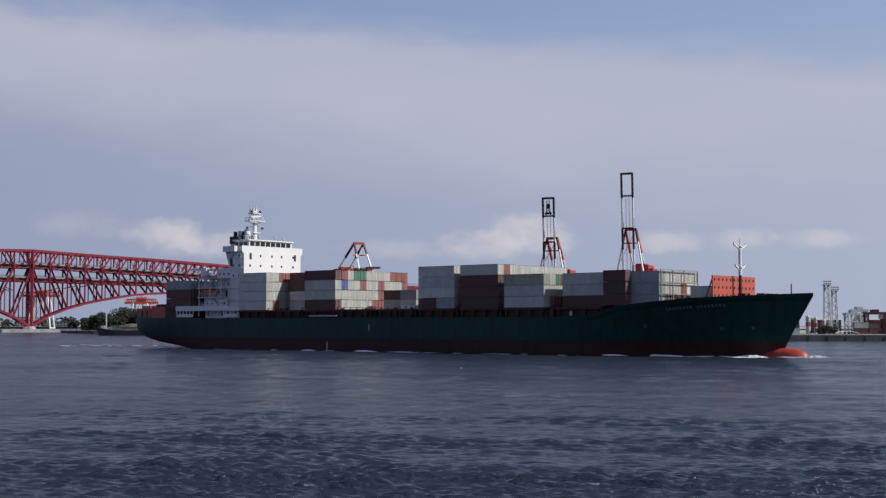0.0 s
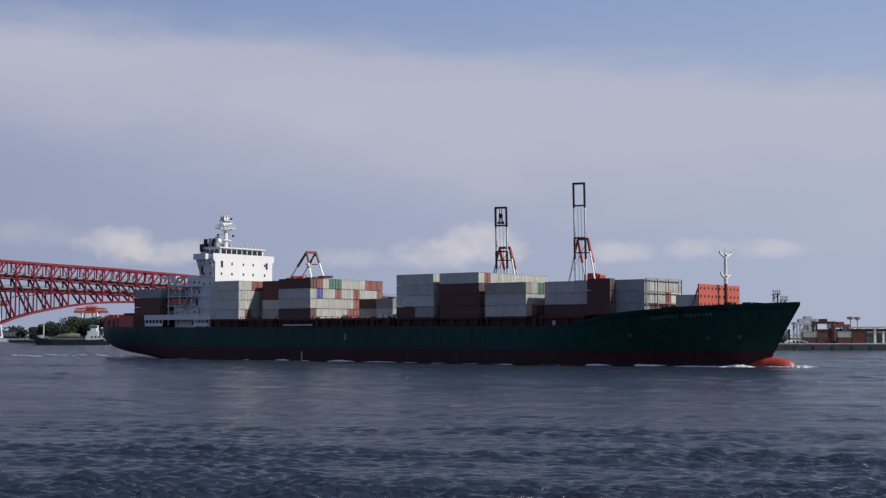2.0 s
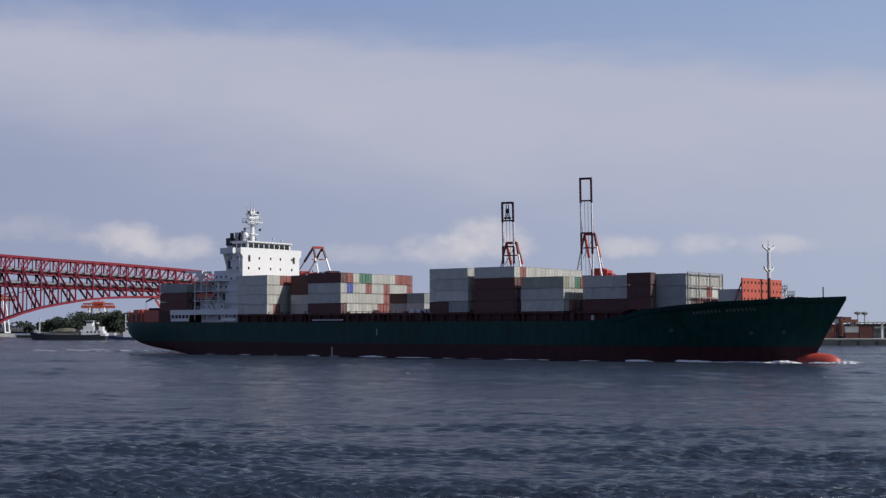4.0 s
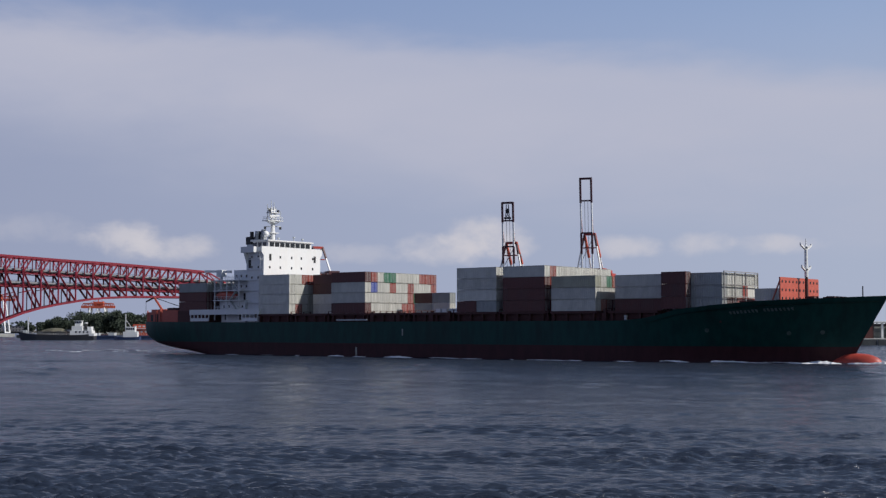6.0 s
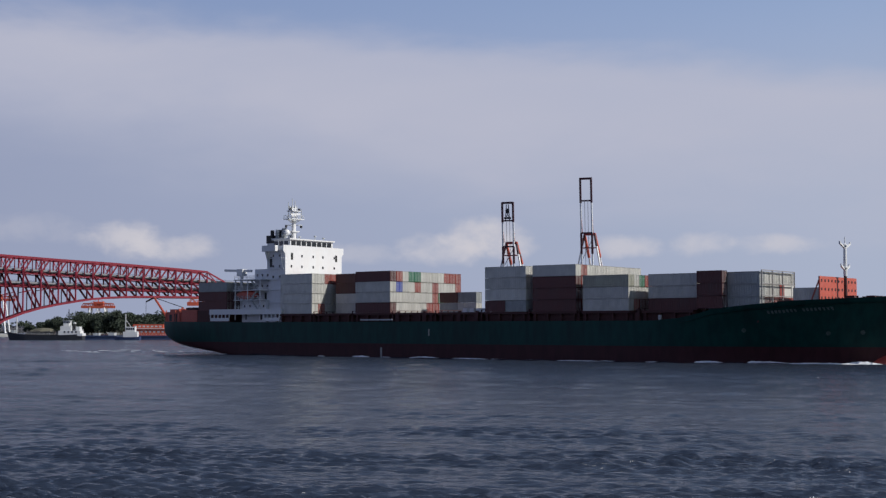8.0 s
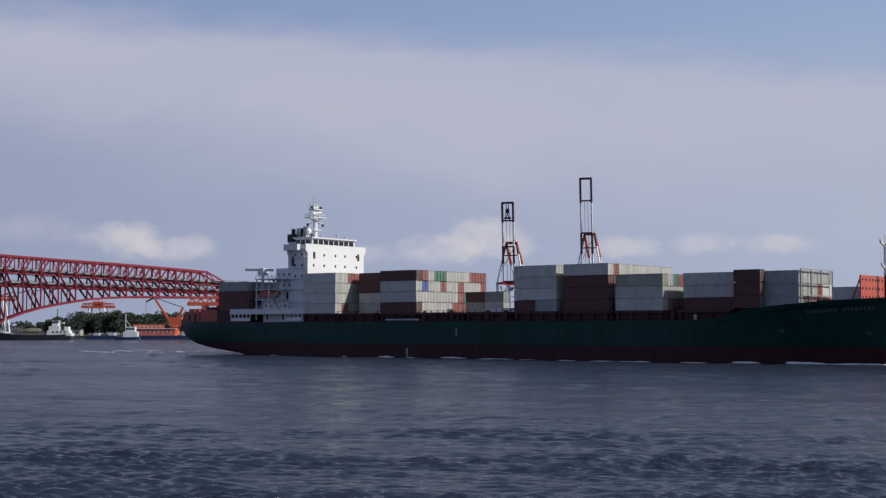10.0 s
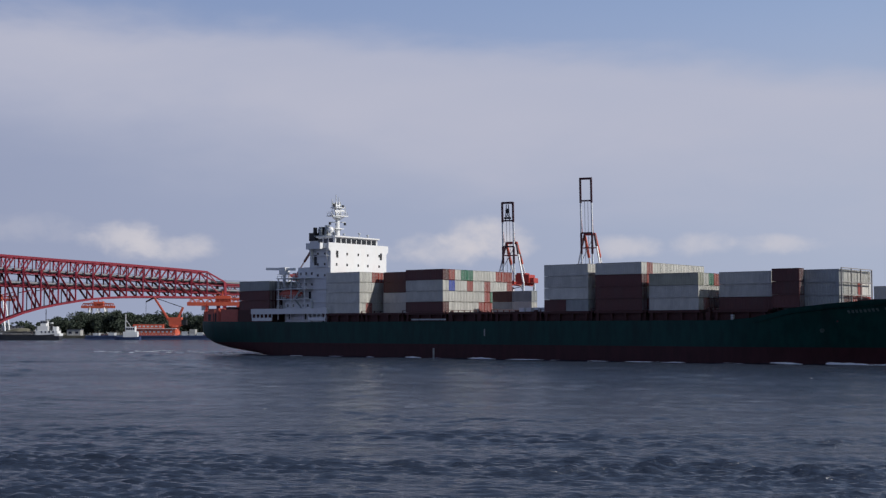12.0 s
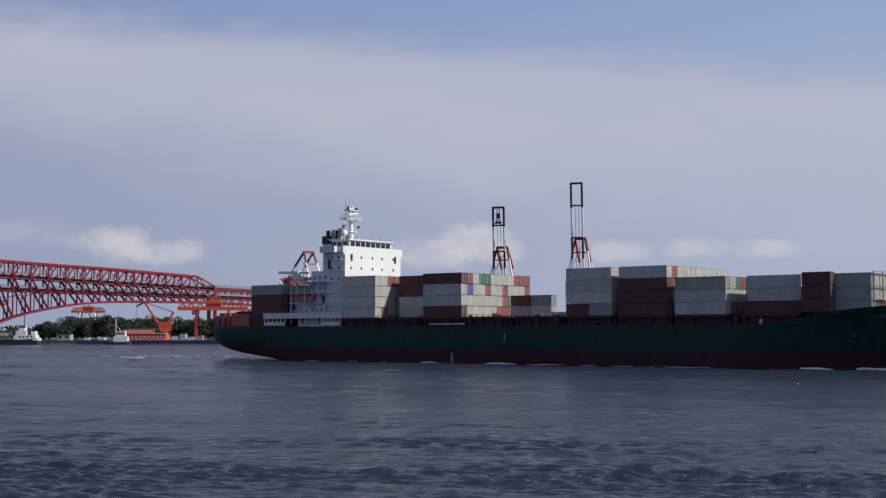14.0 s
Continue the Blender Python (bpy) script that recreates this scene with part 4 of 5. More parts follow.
def box_meshes(key, length):
    """Body and door of one kind of container; front at +x, floor at z = 0."""
    if (key, length) in BOX_MESHES:
        return BOX_MESHES[key, length]
    bm = bmesh.new()
    h, w = TALL, WIDE / 2
    # corner posts and rails
    for x in (0, length - 0.16):
        for y in (-w, w - 0.16):
            box(bm, x, x + 0.16, y, y + 0.16, 0, h)
    for y in (-w, w - 0.1):
        box(bm, 0.16, length - 0.16, y, y + 0.1, 0, 0.16)
        box(bm, 0.16, length - 0.16, y, y + 0.1, h - 0.12, h)
    box(bm, 0, 0.1, -w + 0.16, w - 0.16, 0, h)
    box(bm, length - 0.17, length - 0.11, -w + 0.16, w - 0.16, 0, h)
    # ribbed walls
    n = int(length / 0.56)
    for side in (-1, 1):
        line = []
        for i in range(n):
            x = 0.16 + (length - 0.32) * i / n
            d = (length - 0.32) / n
            line += [(x, 0.05), (x + d * 0.35, 0.05), (x + d * 0.5, 0.09), (x + d * 0.85, 0.09)]
        line.append((length - 0.16, 0.05))
        low = [bm.verts.new((x, side * (w - dy), 0.1)) for x, dy in line]
        high = [bm.verts.new((x, side * (w - dy), h - 0.08)) for x, dy in line]
        for i in range(len(line) - 1):
            f = (low[i], low[i + 1], high[i + 1], high[i])
            bm.faces.new(f if side < 0 else f[::-1])
    vs = [bm.verts.new(p) for p in ((0, -w, h - 0.03), (length, -w, h - 0.03), (length, w, h - 0.03), (0, w, h - 0.03))]
    bm.faces.new(vs)
    body = mesh_of("shipping_container", bm, BOX_PAINT[key])
    bm = bmesh.new()
    box(bm, 0, 0.05, -0.5, 0.5, 0.16, h - 0.14)
    n_faces = len(bm.faces)
    for y in (-0.26, 0.26):
        bar(bm, (0.07, y, 0.1), (0.07, y, h - 0.1), 0.09)
    for f in list(bm.faces)[n_faces:]:
        f.material_index = 1
    door = mesh_of("door", bm, BOX_PAINT[key], STEEL)
    BOX_MESHES[key, length] = body, door
    return body, door


CODES = {"w": "white", "y": "grey", "n": "brown", "r": "red", "g": "green", "b": "blue", "o": "olive"}
CONTAINERS = []


def container(code, length, u, v_mid, z):
    """One container on the ship: rear end at u, middle v_mid to starboard, floor at z."""
    key = CODES[code]
    body, door = box_meshes(key, length)
    size = "forty-foot" if length == LONG else "twenty-foot"
    where = "on deck" if z < FLOOR + 0.1 else "in a deck stack"
    ob = tagged(new("shipping_container", body), f"{key} {size} corrugated steel shipping container {where}", "container", group="deck containers")
    for y in (-0.56, 0.56):
        shared("door", door, ob, pose(length - 0.1, y, 0))
    CONTAINERS.append((ob, pose(u, -v_mid, z)))
    return ob


def stack_bay(u, tiers, floor=FLOOR, length=LONG):
    """A bay of stacks: one text a tier from the top down, one letter a column from starboard to port."""
    for i, row in enumerate(reversed(tiers)):
        for c, code in enumerate(row):
            if code == ".":
                continue
            v, z = 13.75 - c * PITCH, floor + i * TIER
            if c >= 5 and i < len(tiers) - 1 and u != -12.2:
                INNER.append((code, u, -v, z))
            else:
                container(code, length, u, v, z)


INNER = []


def joined_boxes(name, rows, length, label):
    """Containers buried in the stacks or too far off to pick apart, as one mass."""
    bm = bmesh.new()
    order = list(CODES)
    for code, x, y, z in rows:
        first = len(bm.faces)
        box(bm, x, x + length, y - WIDE / 2, y + WIDE / 2, z, z + TALL)
        bm.faces.ensure_lookup_table()
        for f in bm.faces[first:]:
            f.material_index = order.index(code)
    me = mesh_of(name, bm, *[BOX_PAINT[CODES[c]] for c in order])
    return tagged(new(name, me), label, "containers", kind="stuff")


ship = build_ship()
stack_bay(-74.6, ("yywywyywwwyw", "nnrnnnwnnrnn", "nnnnrnnnwnnn"), 12.6)
block("aft_hatch", (-75.0, -62.0, -15.0, 15.0, 8.7, 12.6), DECK_RED, ship)
stack_bay(-40.4, ("wwrrwwwwrrww", "wwwwrwwwwwrw", "wwwwnwwwnnww", "wrwwnwwwnnww"))
stack_bay(-26.4, ("...nrwwrnwwr", "...nnwwrnwww", "...wnwrwwwnr", "...wrwwwnnww"))
stack_bay(-12.2, ("nrwggwwwwrrr", "wbwwrwwrwwwr", "wwwwwwwrgnnn", "nwwwwwrrrnnn"))
for tier, pair in enumerate(("yw", "ny")):
    container(pair[0], SHORT, 4.4, -3.75 + 2.5, FLOOR + tier * TIER)
    container(pair[1], SHORT, 10.6, -3.75 + 2.5, FLOOR + tier * TIER)
stack_bay(30.7, ("wwwwwrwwwwww", "wwrwwwwnwwrw", "wwwnwwwwrwww", ".wrwwwnwwwww"))
container("n", SHORT, 30.7, 13.75, FLOOR)
container("y", SHORT, 36.85, 13.75, FLOOR)
stack_bay(44.9, ("wrwwwwwwwwww", "nrwwrwwwwrww", "nwrwwwnwwwww", "nrwwwwwnwwww"))
stack_bay(59.0, ("owgrnwwwrnww", "wwwwrwwwnwww", "wrnnwwwwrwww"))
stack_bay(74.9, (".wrwwrwwrwww", ".wwwrwwwnwww", ".nnrwwwwwwww"))
for tier in range(3):
    container("n", SHORT, 88.3, 13.75, FLOOR + 0.3 + tier * TIER)
stack_bay(89.7, (".ywwwwww", ".ywwwrww", ".ynnrnnr"))
container("w", SHORT, 107.4, 6.75, 13.4)
inner_stacks = joined_boxes("inner_stacks", INNER, LONG, "shipping containers packed deep inside the deck stacks")
block("fore_hatch", (104.5, 113.5, -9.5, 9.5, 11.0, 13.4), DECK_RED, ship)

# ------------------------------------------------------------------ woods on the shore


def woods(name, spots, label, leaf=0.62, count=760):
    """Far trees as one mass: trunks, and crowns of many small leaf clumps with gaps."""
    rng = np.random.default_rng(11)
    verts, faces, slots = [], [], []
    for x, y, ground, height, spread in spots:
        lobes = [(rng.normal(0, spread * 0.35), rng.normal(0, spread * 0.35), height * rng.uniform(0.28, 0.84), spread * rng.uniform(0.45, 0.75)) for _ in range(6)]
        for i in range(count):
            lx, ly, lz, lr = lobes[i % 6]
            d = rng.normal(size=3)
            d /= np.linalg.norm(d)
            d *= lr * rng.uniform(0.55, 1.05)
            c = np.array([x + lx, y + ly, ground + lz]) + d * (1, 1, 0.8)
            a = rng.normal(size=3)
            b = np.cross(a, rng.normal(size=3))
            a, b = a / np.linalg.norm(a), b / np.linalg.norm(b)
            s = leaf * rng.uniform(0.6, 1.4)
            k = len(verts)
            verts += [c - a * s, c - b * s * 0.7, c + a * s, c + b * s * 0.7]
            faces.append((k, k + 1, k + 2, k + 3))
            slots.append(0)
        k = len(verts)
        for r, z in ((0.35, 0), (0.2, height * 0.6)):
            for i in range(5):
                verts.append((x + r * math.cos(i * 1.257), y + r * math.sin(i * 1.257), ground + z))
        for i in range(5):
            faces.append((k + i, k + (i + 1) % 5, k + 5 + (i + 1) % 5, k + 5 + i))
            slots.append(1)
    me = bpy.data.meshes.new(name)
    me.from_pydata([tuple(v) for v in verts], [], faces)
    me.materials.append(LEAF)
    me.materials.append(BARK)
    me.polygons.foreach_set("material_index", slots)
    return tagged(new(name, me), label, "trees", kind="stuff")


tree_rng = random.Random(3)
spots = []
for i in range(230):
    k = tree_rng.random()
    x = -322 + 252 * k
    y = 1010 + tree_rng.random() * 60
    tall = profile(k, ((0, 8.0), (0.07, 14), (0.16, 19), (0.3, 19), (0.55, 18), (0.75, 18.5), (1, 17)))
    spots.append((x, y, 1.9, tall * tree_rng.uniform(0.72, 1.08), tall * tree_rng.uniform(0.28, 0.42)))
woods("shore_trees", spots, "dense dark green trees along the wooded shore")
spots = []
for i in range(110):
    x = -1000 + 800 * tree_rng.random()
    spots.append((x, 2040 + tree_rng.random() * 60, 2.4, tree_rng.uniform(8, 17), tree_rng.uniform(6, 11)))
woods("distant_trees", spots, "low distant trees on the far shore", 2.2, 90)


def far_building(x, y, w, d, h, ground, material):
    root = thing("distant_building", "pale flat-roofed harbour building far off", "building", pose(x, y, ground), group="distant buildings")
    block("wall", (0, w, 0, d, 0, h), material, root)
    block("roof", (-0.3, w + 0.3, -0.3, d + 0.3, h, h + 0.5), BRIDGE_GREY, root)
    for i in range(int(w / 5)):
        for k in range(max(1, int(h / 4))):
            block("window", (i * 5 + 1.2, i * 5 + 3.6, -0.06, 0, k * 4 + 1.4, k * 4 + 3.0), GLASS, root)


for x, w, h, m in ((-790, 40, 10, SHED), (-722, 26, 15, CONCRETE), (-680, 50, 8, SHED)):
    far_building(x, 2030, w, 20, h, 2.4, m)

# ------------------------------------------------------------------ small vessels


def loft_hull(name, length, beam_width, freeboard, material, parent, bow=1.0, rise=1.0):
    """A small hull along +x with a pointed bow and a slight sheer."""
    bm = bmesh.new()
    rows = []
    for i in range(13):
        a = i / 12
        x = length * a
        half = beam_width / 2 * (1 - max(0.0, (a - 0.72) / 0.28) ** 2 * bow) * (0.86 + 0.14 * min(1, a * 6))
        top = freeboard + rise * max(0.0, (a - 0.6) / 0.4) ** 2 + 0.3 * rise * max(0.0, (0.2 - a) / 0.2)
        half = max(half, 0.12)
        x_low = x - (0.05 * length * bow * a ** 4)
        rows.append([bm.verts.new(p) for p in ((x_low, -half * 0.86, -1), (x, -half, top), (x, half, top), (x_low, half * 0.86, -1))])
    for a, b in zip(rows, rows[1:]):
        for i in range(3):
            bm.faces.new((a[i], b[i], b[i + 1], a[i + 1]))
    bm.faces.new(rows[0])
    bm.faces.new(rows[-1][::-1])
    return part(name, bm, material, parent)


def coaster_pose(t):
    return pose(-222.0 - 3.62 * (t - 6.5), 840, 0, 0, 0, 180)


def build_coaster():
    root = thing("coaster", "small dark cargo ship with white wheelhouse aft, under way", "ship", coaster_pose(0))
    loft_hull("hull", 49, 9, 3.2, DARK_HULL, root, rise=2.2)
    block("hatch", (17, 36, -3.4, 3.4, 3.2, 5.0), DULL_STEEL, root)
    for i in range(6):
        block("hatch_cover", (17.2 + i * 3.1, 20.0 + i * 3.1, -3.6, 3.6, 5.0, 5.4 + 0.25 * (i % 2)), DULL_STEEL, root)
    bm = bmesh.new()
    rings = [[bm.verts.new((x, y * k, 5.3 + h * k)) for y, h in ((-3.2, 0), (-1.8, 1.7), (0, 2.3), (1.8, 1.7), (3.2, 0))] for x, k in ((18, 0.4), (21, 0.9), (26, 1.0), (30, 0.8), (34, 0.3))]
    for a, b in zip(rings, rings[1:]):
        for i in range(4):
            bm.faces.new((a[i], a[i + 1], b[i + 1], b[i]))
        bm.faces.new((a[0], b[0], b[4], a[4]))
    bm.faces.new(rings[0]), bm.faces.new(rings[-1][::-1])
    part("cargo_heap", bm, EARTH, root, "brown heap of loose cargo")
    block("deckhouse", (1.2, 15.0, -3.9, 3.9, 3.0, 5.9), WHITE, root)
    block("poop_bulwark", (-0.2, 3.0, -4.1, 4.1, 2.6, 4.2), WHITE, root)
    block("upper_house", (7.4, 14.0, -3.5, 3.5, 5.9, 8.8), WHITE, root)
    block("aft_locker", (2.0, 4.4, -2.8, 2.8, 5.9, 8.4), WHITE, root)
    block("wheelhouse", (8.6, 12.2, -2.9, 2.9, 8.8, 12.0), WHITE, root)
    block("wheelhouse_roof", (8.2, 12.8, -3.2, 3.2, 12.0, 12.3), GREY, root)
    for side in (-3.8, 3.8):
        rail("boat_deck_rail", [(1.4, side, 5.9), (7.2, side, 5.9)], root)
        beam("boat_davit", (3.0, side, 5.9), (3.6, side * 1.1, 8.6), 0.25, WHITE, root)
    for i in range(4):
        block("window", (12.2, 12.26, -2.5 + i * 1.3, -1.5 + i * 1.3, 10.6, 11.7), GLASS, root)
        block("window", (7.9 + i * 1.1, 8.7 + i * 1.1, 2.9, 2.96, 10.6, 11.7), GLASS, root)
        block("window", (3.4 + i * 2.4, 4.4 + i * 2.4, 3.9, 3.96, 4.6, 5.6), GLASS, root)
    bm = bmesh.new()
    lathe(bm, (5.9, 0, 5.9), ((1.2, 0), (1.05, 4.4)), 12)
    stack = part("funnel", bm, BLACK, root)
    bm = bmesh.new()
    lathe(bm, (5.9, 0, 10.3), ((1.1, 0), (1.0, 0.9)), 12)
    part("funnel_cap", bm, GREY, stack)
    beam("mast", (9.6, 0, 12.2), (9.6, 0, 19.5), 0.35, BLACK, root)
    beam("yard", (9.6, -1.6, 16.5), (9.6, 1.6, 16.5), 0.2, BLACK, root)
    beam("foremast", (42.5, 0, 4), (42.5, 0, 14.5), 0.6, WHITE, root)
    rail("rail", [(14, 4.2, 3.2), (30, 4.3, 3.2), (40, 3.4, 4.0), (47, 1.2, 5.0)], root)
    rail("rail", [(14, -4.2, 3.2), (30, -4.3, 3.2), (40, -3.4, 4.0), (47, -1.2, 5.0)], root)
    block("forecastle_gear", (43.5, 45.5, -1.2, 1.2, 4.4, 6.2), GREY, root)
    return root


coaster = build_coaster()


def build_tug():
    root = thing("tug", "small tug with white wheelhouse and tall mast beside barge", "boat", pose(-210.0, 846, 0, 0, 0, 180) @ pose(-17, 0, 0))
    loft_hull("hull", 17, 6, 1.8, BLUE_HULL, root, rise=1.2)
    block("deckhouse", (1.5, 10.5, -2.4, 2.4, 1.7, 5.2), WHITE, root)
    block("wheelhouse", (3.0, 9.0, -2.1, 2.1, 5.2, 8.4), WHITE, root)
    for i in range(4):
        block("window", (3.4 + i * 1.4, 4.4 + i * 1.4, 2.1, 2.16, 6.4, 7.7), GLASS, root)
    beam("mast", (9.4, 0, 5.0), (9.4, 0, 16.5), 0.5, WHITE, root)
    beam("brace", (6, 0, 8.4), (9.4, 0, 13), 0.3, WHITE, root)
    block("winch", (11.5, 13.2, -1, 1, 1.7, 3.0), GREY, root)


build_tug()


def build_barge():
    root = thing("work_barge", "long low dark blue work barge moored at shore", "barge", pose(-233, 872, 0))
    bm = bmesh.new()
    box(bm, 0, 106, -8, 8, -1, 2.7)
    box(bm, 0, 106, -8.25, -8, 1.9, 2.5)
    part("hull", bm, BLUE_HULL, root)
    rail("rail", [(0.5, -7.8, 2.7), (97.5, -7.8, 2.7)], root, 1.1, 3.0)
    for i, (x, h, m) in enumerate(((4, 1.5, GREY), (9, 1.0, DECK_RED), (14, 1.8, GREY), (62, 2.6, GREY), (67, 4.0, CONCRETE), (72, 2.0, GREY), (78, 3.0, SHED), (86, 2.2, DECK_RED))):
        block("deck_box", (x, x + 3.8, -4, 3, 2.7, 2.7 + h), m, root)
    house = block("deckhouse", (26, 58, -5.5, 5.5, 2.7, 7.0), CRANE_ORANGE, root, "long orange deckhouse with windows")
    block("deckhouse_roof", (25.6, 58.4, -6, 6, 7.0, 7.35), WHITE, house)
    for i in range(11):
        block("window", (27.2 + i * 2.75, 28.6 + i * 2.75, -5.56, -5.5, 4.6, 5.7), PALE_STEEL, house)
    block("upper_house", (30, 50, -4, 4, 7.35, 10.0), CRANE_ORANGE, root)
    for i in range(7):
        block("window", (31 + i * 2.7, 32.6 + i * 2.7, -4.06, -4, 8.1, 9.1), PALE_STEEL, root)


build_barge()


def floating_crane(x, y, scale):
    root = thing("floating_crane", "orange luffing crane with raised jib on barge", "crane", pose(x, y, 2.7), group="floating cranes")
    m, s = CRANE_ORANGE, scale
    bm = bmesh.new()
    lathe(bm, (0, 0, 0), ((3.2 * s, 0), (2.6 * s, 5 * s), (3.4 * s, 5.2 * s), (3.4 * s, 6 * s)), 14)
    part("pedestal", bm, m, root)
    block("cab", (-3.4 * s, 4 * s, -2.6 * s, 2.6 * s, 6 * s, 11 * s), m, root)
    block("counterweight", (4 * s, 7 * s, -2.2 * s, 2.2 * s, 6.4 * s, 9.6 * s), BLACK, root)
    for dy in (-1.6 * s, 1.6 * s):
        beam("jib_chord", (-3 * s, dy, 8 * s), (-13 * s, dy * 0.4, 23 * s), 0.9 * s, m, root)
        beam("gantry_leg", (2 * s, dy, 11 * s), (4.5 * s, dy, 17 * s), 0.7 * s, m, root)
        beam("pendant", (4.5 * s, dy, 17 * s), (-13 * s, dy * 0.4, 23 * s), 0.3 * s, BLACK, root)
    for k in range(7):
        a, b = k / 7, (k + 1) / 7
        beam("lacing", (-3 * s - 10 * s * a, -1.6 * s * (1 - 0.6 * a), 8 * s + 15 * s * a), (-3 * s - 10 * s * b, 1.6 * s * (1 - 0.6 * b), 8 * s + 15 * s * b), 0.4 * s, m, root)
    beam("fly_jib", (-13 * s, 0, 23 * s), (-18 * s, 0, 20.5 * s), 0.9 * s, BLACK, root)
    beam("hoist_rope", (-18 * s, 0, 20.5 * s), (-18 * s, 0, 12 * s), 0.2 * s, BLACK, root)


floating_crane(-176, 872, 1.08)


def level_gantry(x, y, z0, length, height, label, yaw=0, legs=CRANE_WHITE):
    """A gantry with a long level red girder over white legs."""
    root = thing("level_gantry", label, "crane", pose(x, y, z0, 0, 0, yaw), group="level gantries")
    for dy in (-4, 4):
        beam("girder", (-length / 2, dy, height), (length / 2, dy, height), 1.4, CRANE_ORANGE, root, 2.6)
        for k in range(8):
            a = -length / 2 + length * k / 8
            beam("truss_web", (a, dy, height), (a + length / 16, dy, height + 4), 0.5, CRANE_ORANGE, root)
            beam("truss_web", (a + length / 16, dy, height + 4), (a + length / 8, dy, height), 0.5, CRANE_ORANGE, root)
        beam("upper_chord", (-length * 0.44, dy, height + 4), (length * 0.44, dy, height + 4), 0.9, CRANE_ORANGE, root)
        for sx in (-0.22, 0.22):
            beam("leg", (sx * length * (1.5 if legs is CRANE_WHITE else 1.1), dy * 2, 0), (sx * length, dy, height), 1.3, legs, root)
            beam("leg_brace", (sx * length * 1.5, dy * 2, 0), (-sx * length * 0.2, dy, height), 0.7, legs, root) if legs is CRANE_WHITE else None
    for sx in (-0.22, 0.22):
        beam("sill", (sx * length * 1.5, -8, 0.8), (sx * length * 1.5, 8, 0.8), 1.3, legs, root)
    block("machinery_house", (-5, 6, -3.4, 3.4, height + 1.4, height + 6), CRANE_ORANGE, root)
    block("cab", (-length * 0.3, -length * 0.3 + 3, -1.6, 1.6, height - 4.6, height - 1.4), CRANE_WHITE, root)
    for sx in (-0.45, 0.45):
        beam("end_stay", (sx * length, 0, height + 1), (0, 0, height + 9), 0.35, CRANE_ORANGE, root)
    beam("king_post", (0, 0, height + 4), (0, 0, height + 9.5), 0.9, CRANE_ORANGE, root)


level_gantry(-385, 1480, 2.0, 36, 29, "distant red gantry with level girder on white legs")
level_gantry(-499, 1480, 2.0, 40, 37, "distant red gantry seen beyond the bridge truss")
level_gantry(-160, 962, 2.0, 50, 23, "orange gantry with long level girder near bridge", 4, CRANE_RED)
level_gantry(-128, 1010, 2.0, 40, 19, "low orange gantry behind the quay", 12)

# ------------------------------------------------------------------ container yard


def floodlight_tower(x, y, tall, label):
    root = thing("floodlight_tower", label, "light tower", pose(x, y, PIER_TOP), group="yard floodlights")
    for sx in (-1.4, 1.4):
        for sy in (-1.4, 1.4):
            for k in range(6):
                a, b = k / 6, (k + 1) / 6
                beam("leg", (sx * (1 - 0.35 * a), sy * (1 - 0.35 * a), tall * a), (sx * (1 - 0.35 * b), sy * (1 - 0.35 * b), tall * b), 0.36, PALE_STEEL, root)
    for k in range(10):
        a, b = k / 10, (k + 1) / 10
        for sy in (-1, 1):
            s = 1 if k % 2 else -1
            beam("lacing", (-1.4 * s * (1 - 0.35 * a), sy * 1.4 * (1 - 0.35 * a), tall * a), (1.4 * s * (1 - 0.35 * b), sy * 1.4 * (1 - 0.35 * b), tall * b), 0.2, PALE_STEEL, root)
    block("platform", (-1.8, 1.8, -1.8, 1.8, tall, tall + 0.25), SHED, root)
    for i in range(4):
        for k in range(2):
            block("floodlight", (-1.75 + i * 0.92, -1.15 + i * 0.92, -1.9, -1.6, tall + 0.4 + k * 1.0, tall + 1.05 + k * 1.0), SHED, root)
    rail("platform_rail", [(-1.8, -1.75, tall + 0.25), (1.8, -1.75, tall + 0.25)], root, 2.2, 0.9)


floodlight_tower(155.5, 606, 22, "pale lattice floodlight tower on the container quay")
floodlight_tower(161.5, 616, 19.6, "pale lattice floodlight tower on the container quay")


def lamp_post(x, y, tall):
    root = thing("yard_lamp", "slim grey yard lamp with a ring of heads", "lamp post", pose(x, y, PIER_TOP), group="yard lamps")
    beam("pole", (0, 0, 0), (0, 0, tall), 0.4, SHED, root, sides=8)
    bm = bmesh.new()
    lathe(bm, (0, 0, tall), ((0.5, -0.5), (1.6, 0.0), (1.7, 0.7), (0.6, 1.1)), 10)
    part("lamp_head", bm, SHED, root)


for x, y, tall in ((191.5, 612, 11.2), (197.8, 622, 11.2), (214, 615, 11.5)):
    lamp_post(x, y, tall)


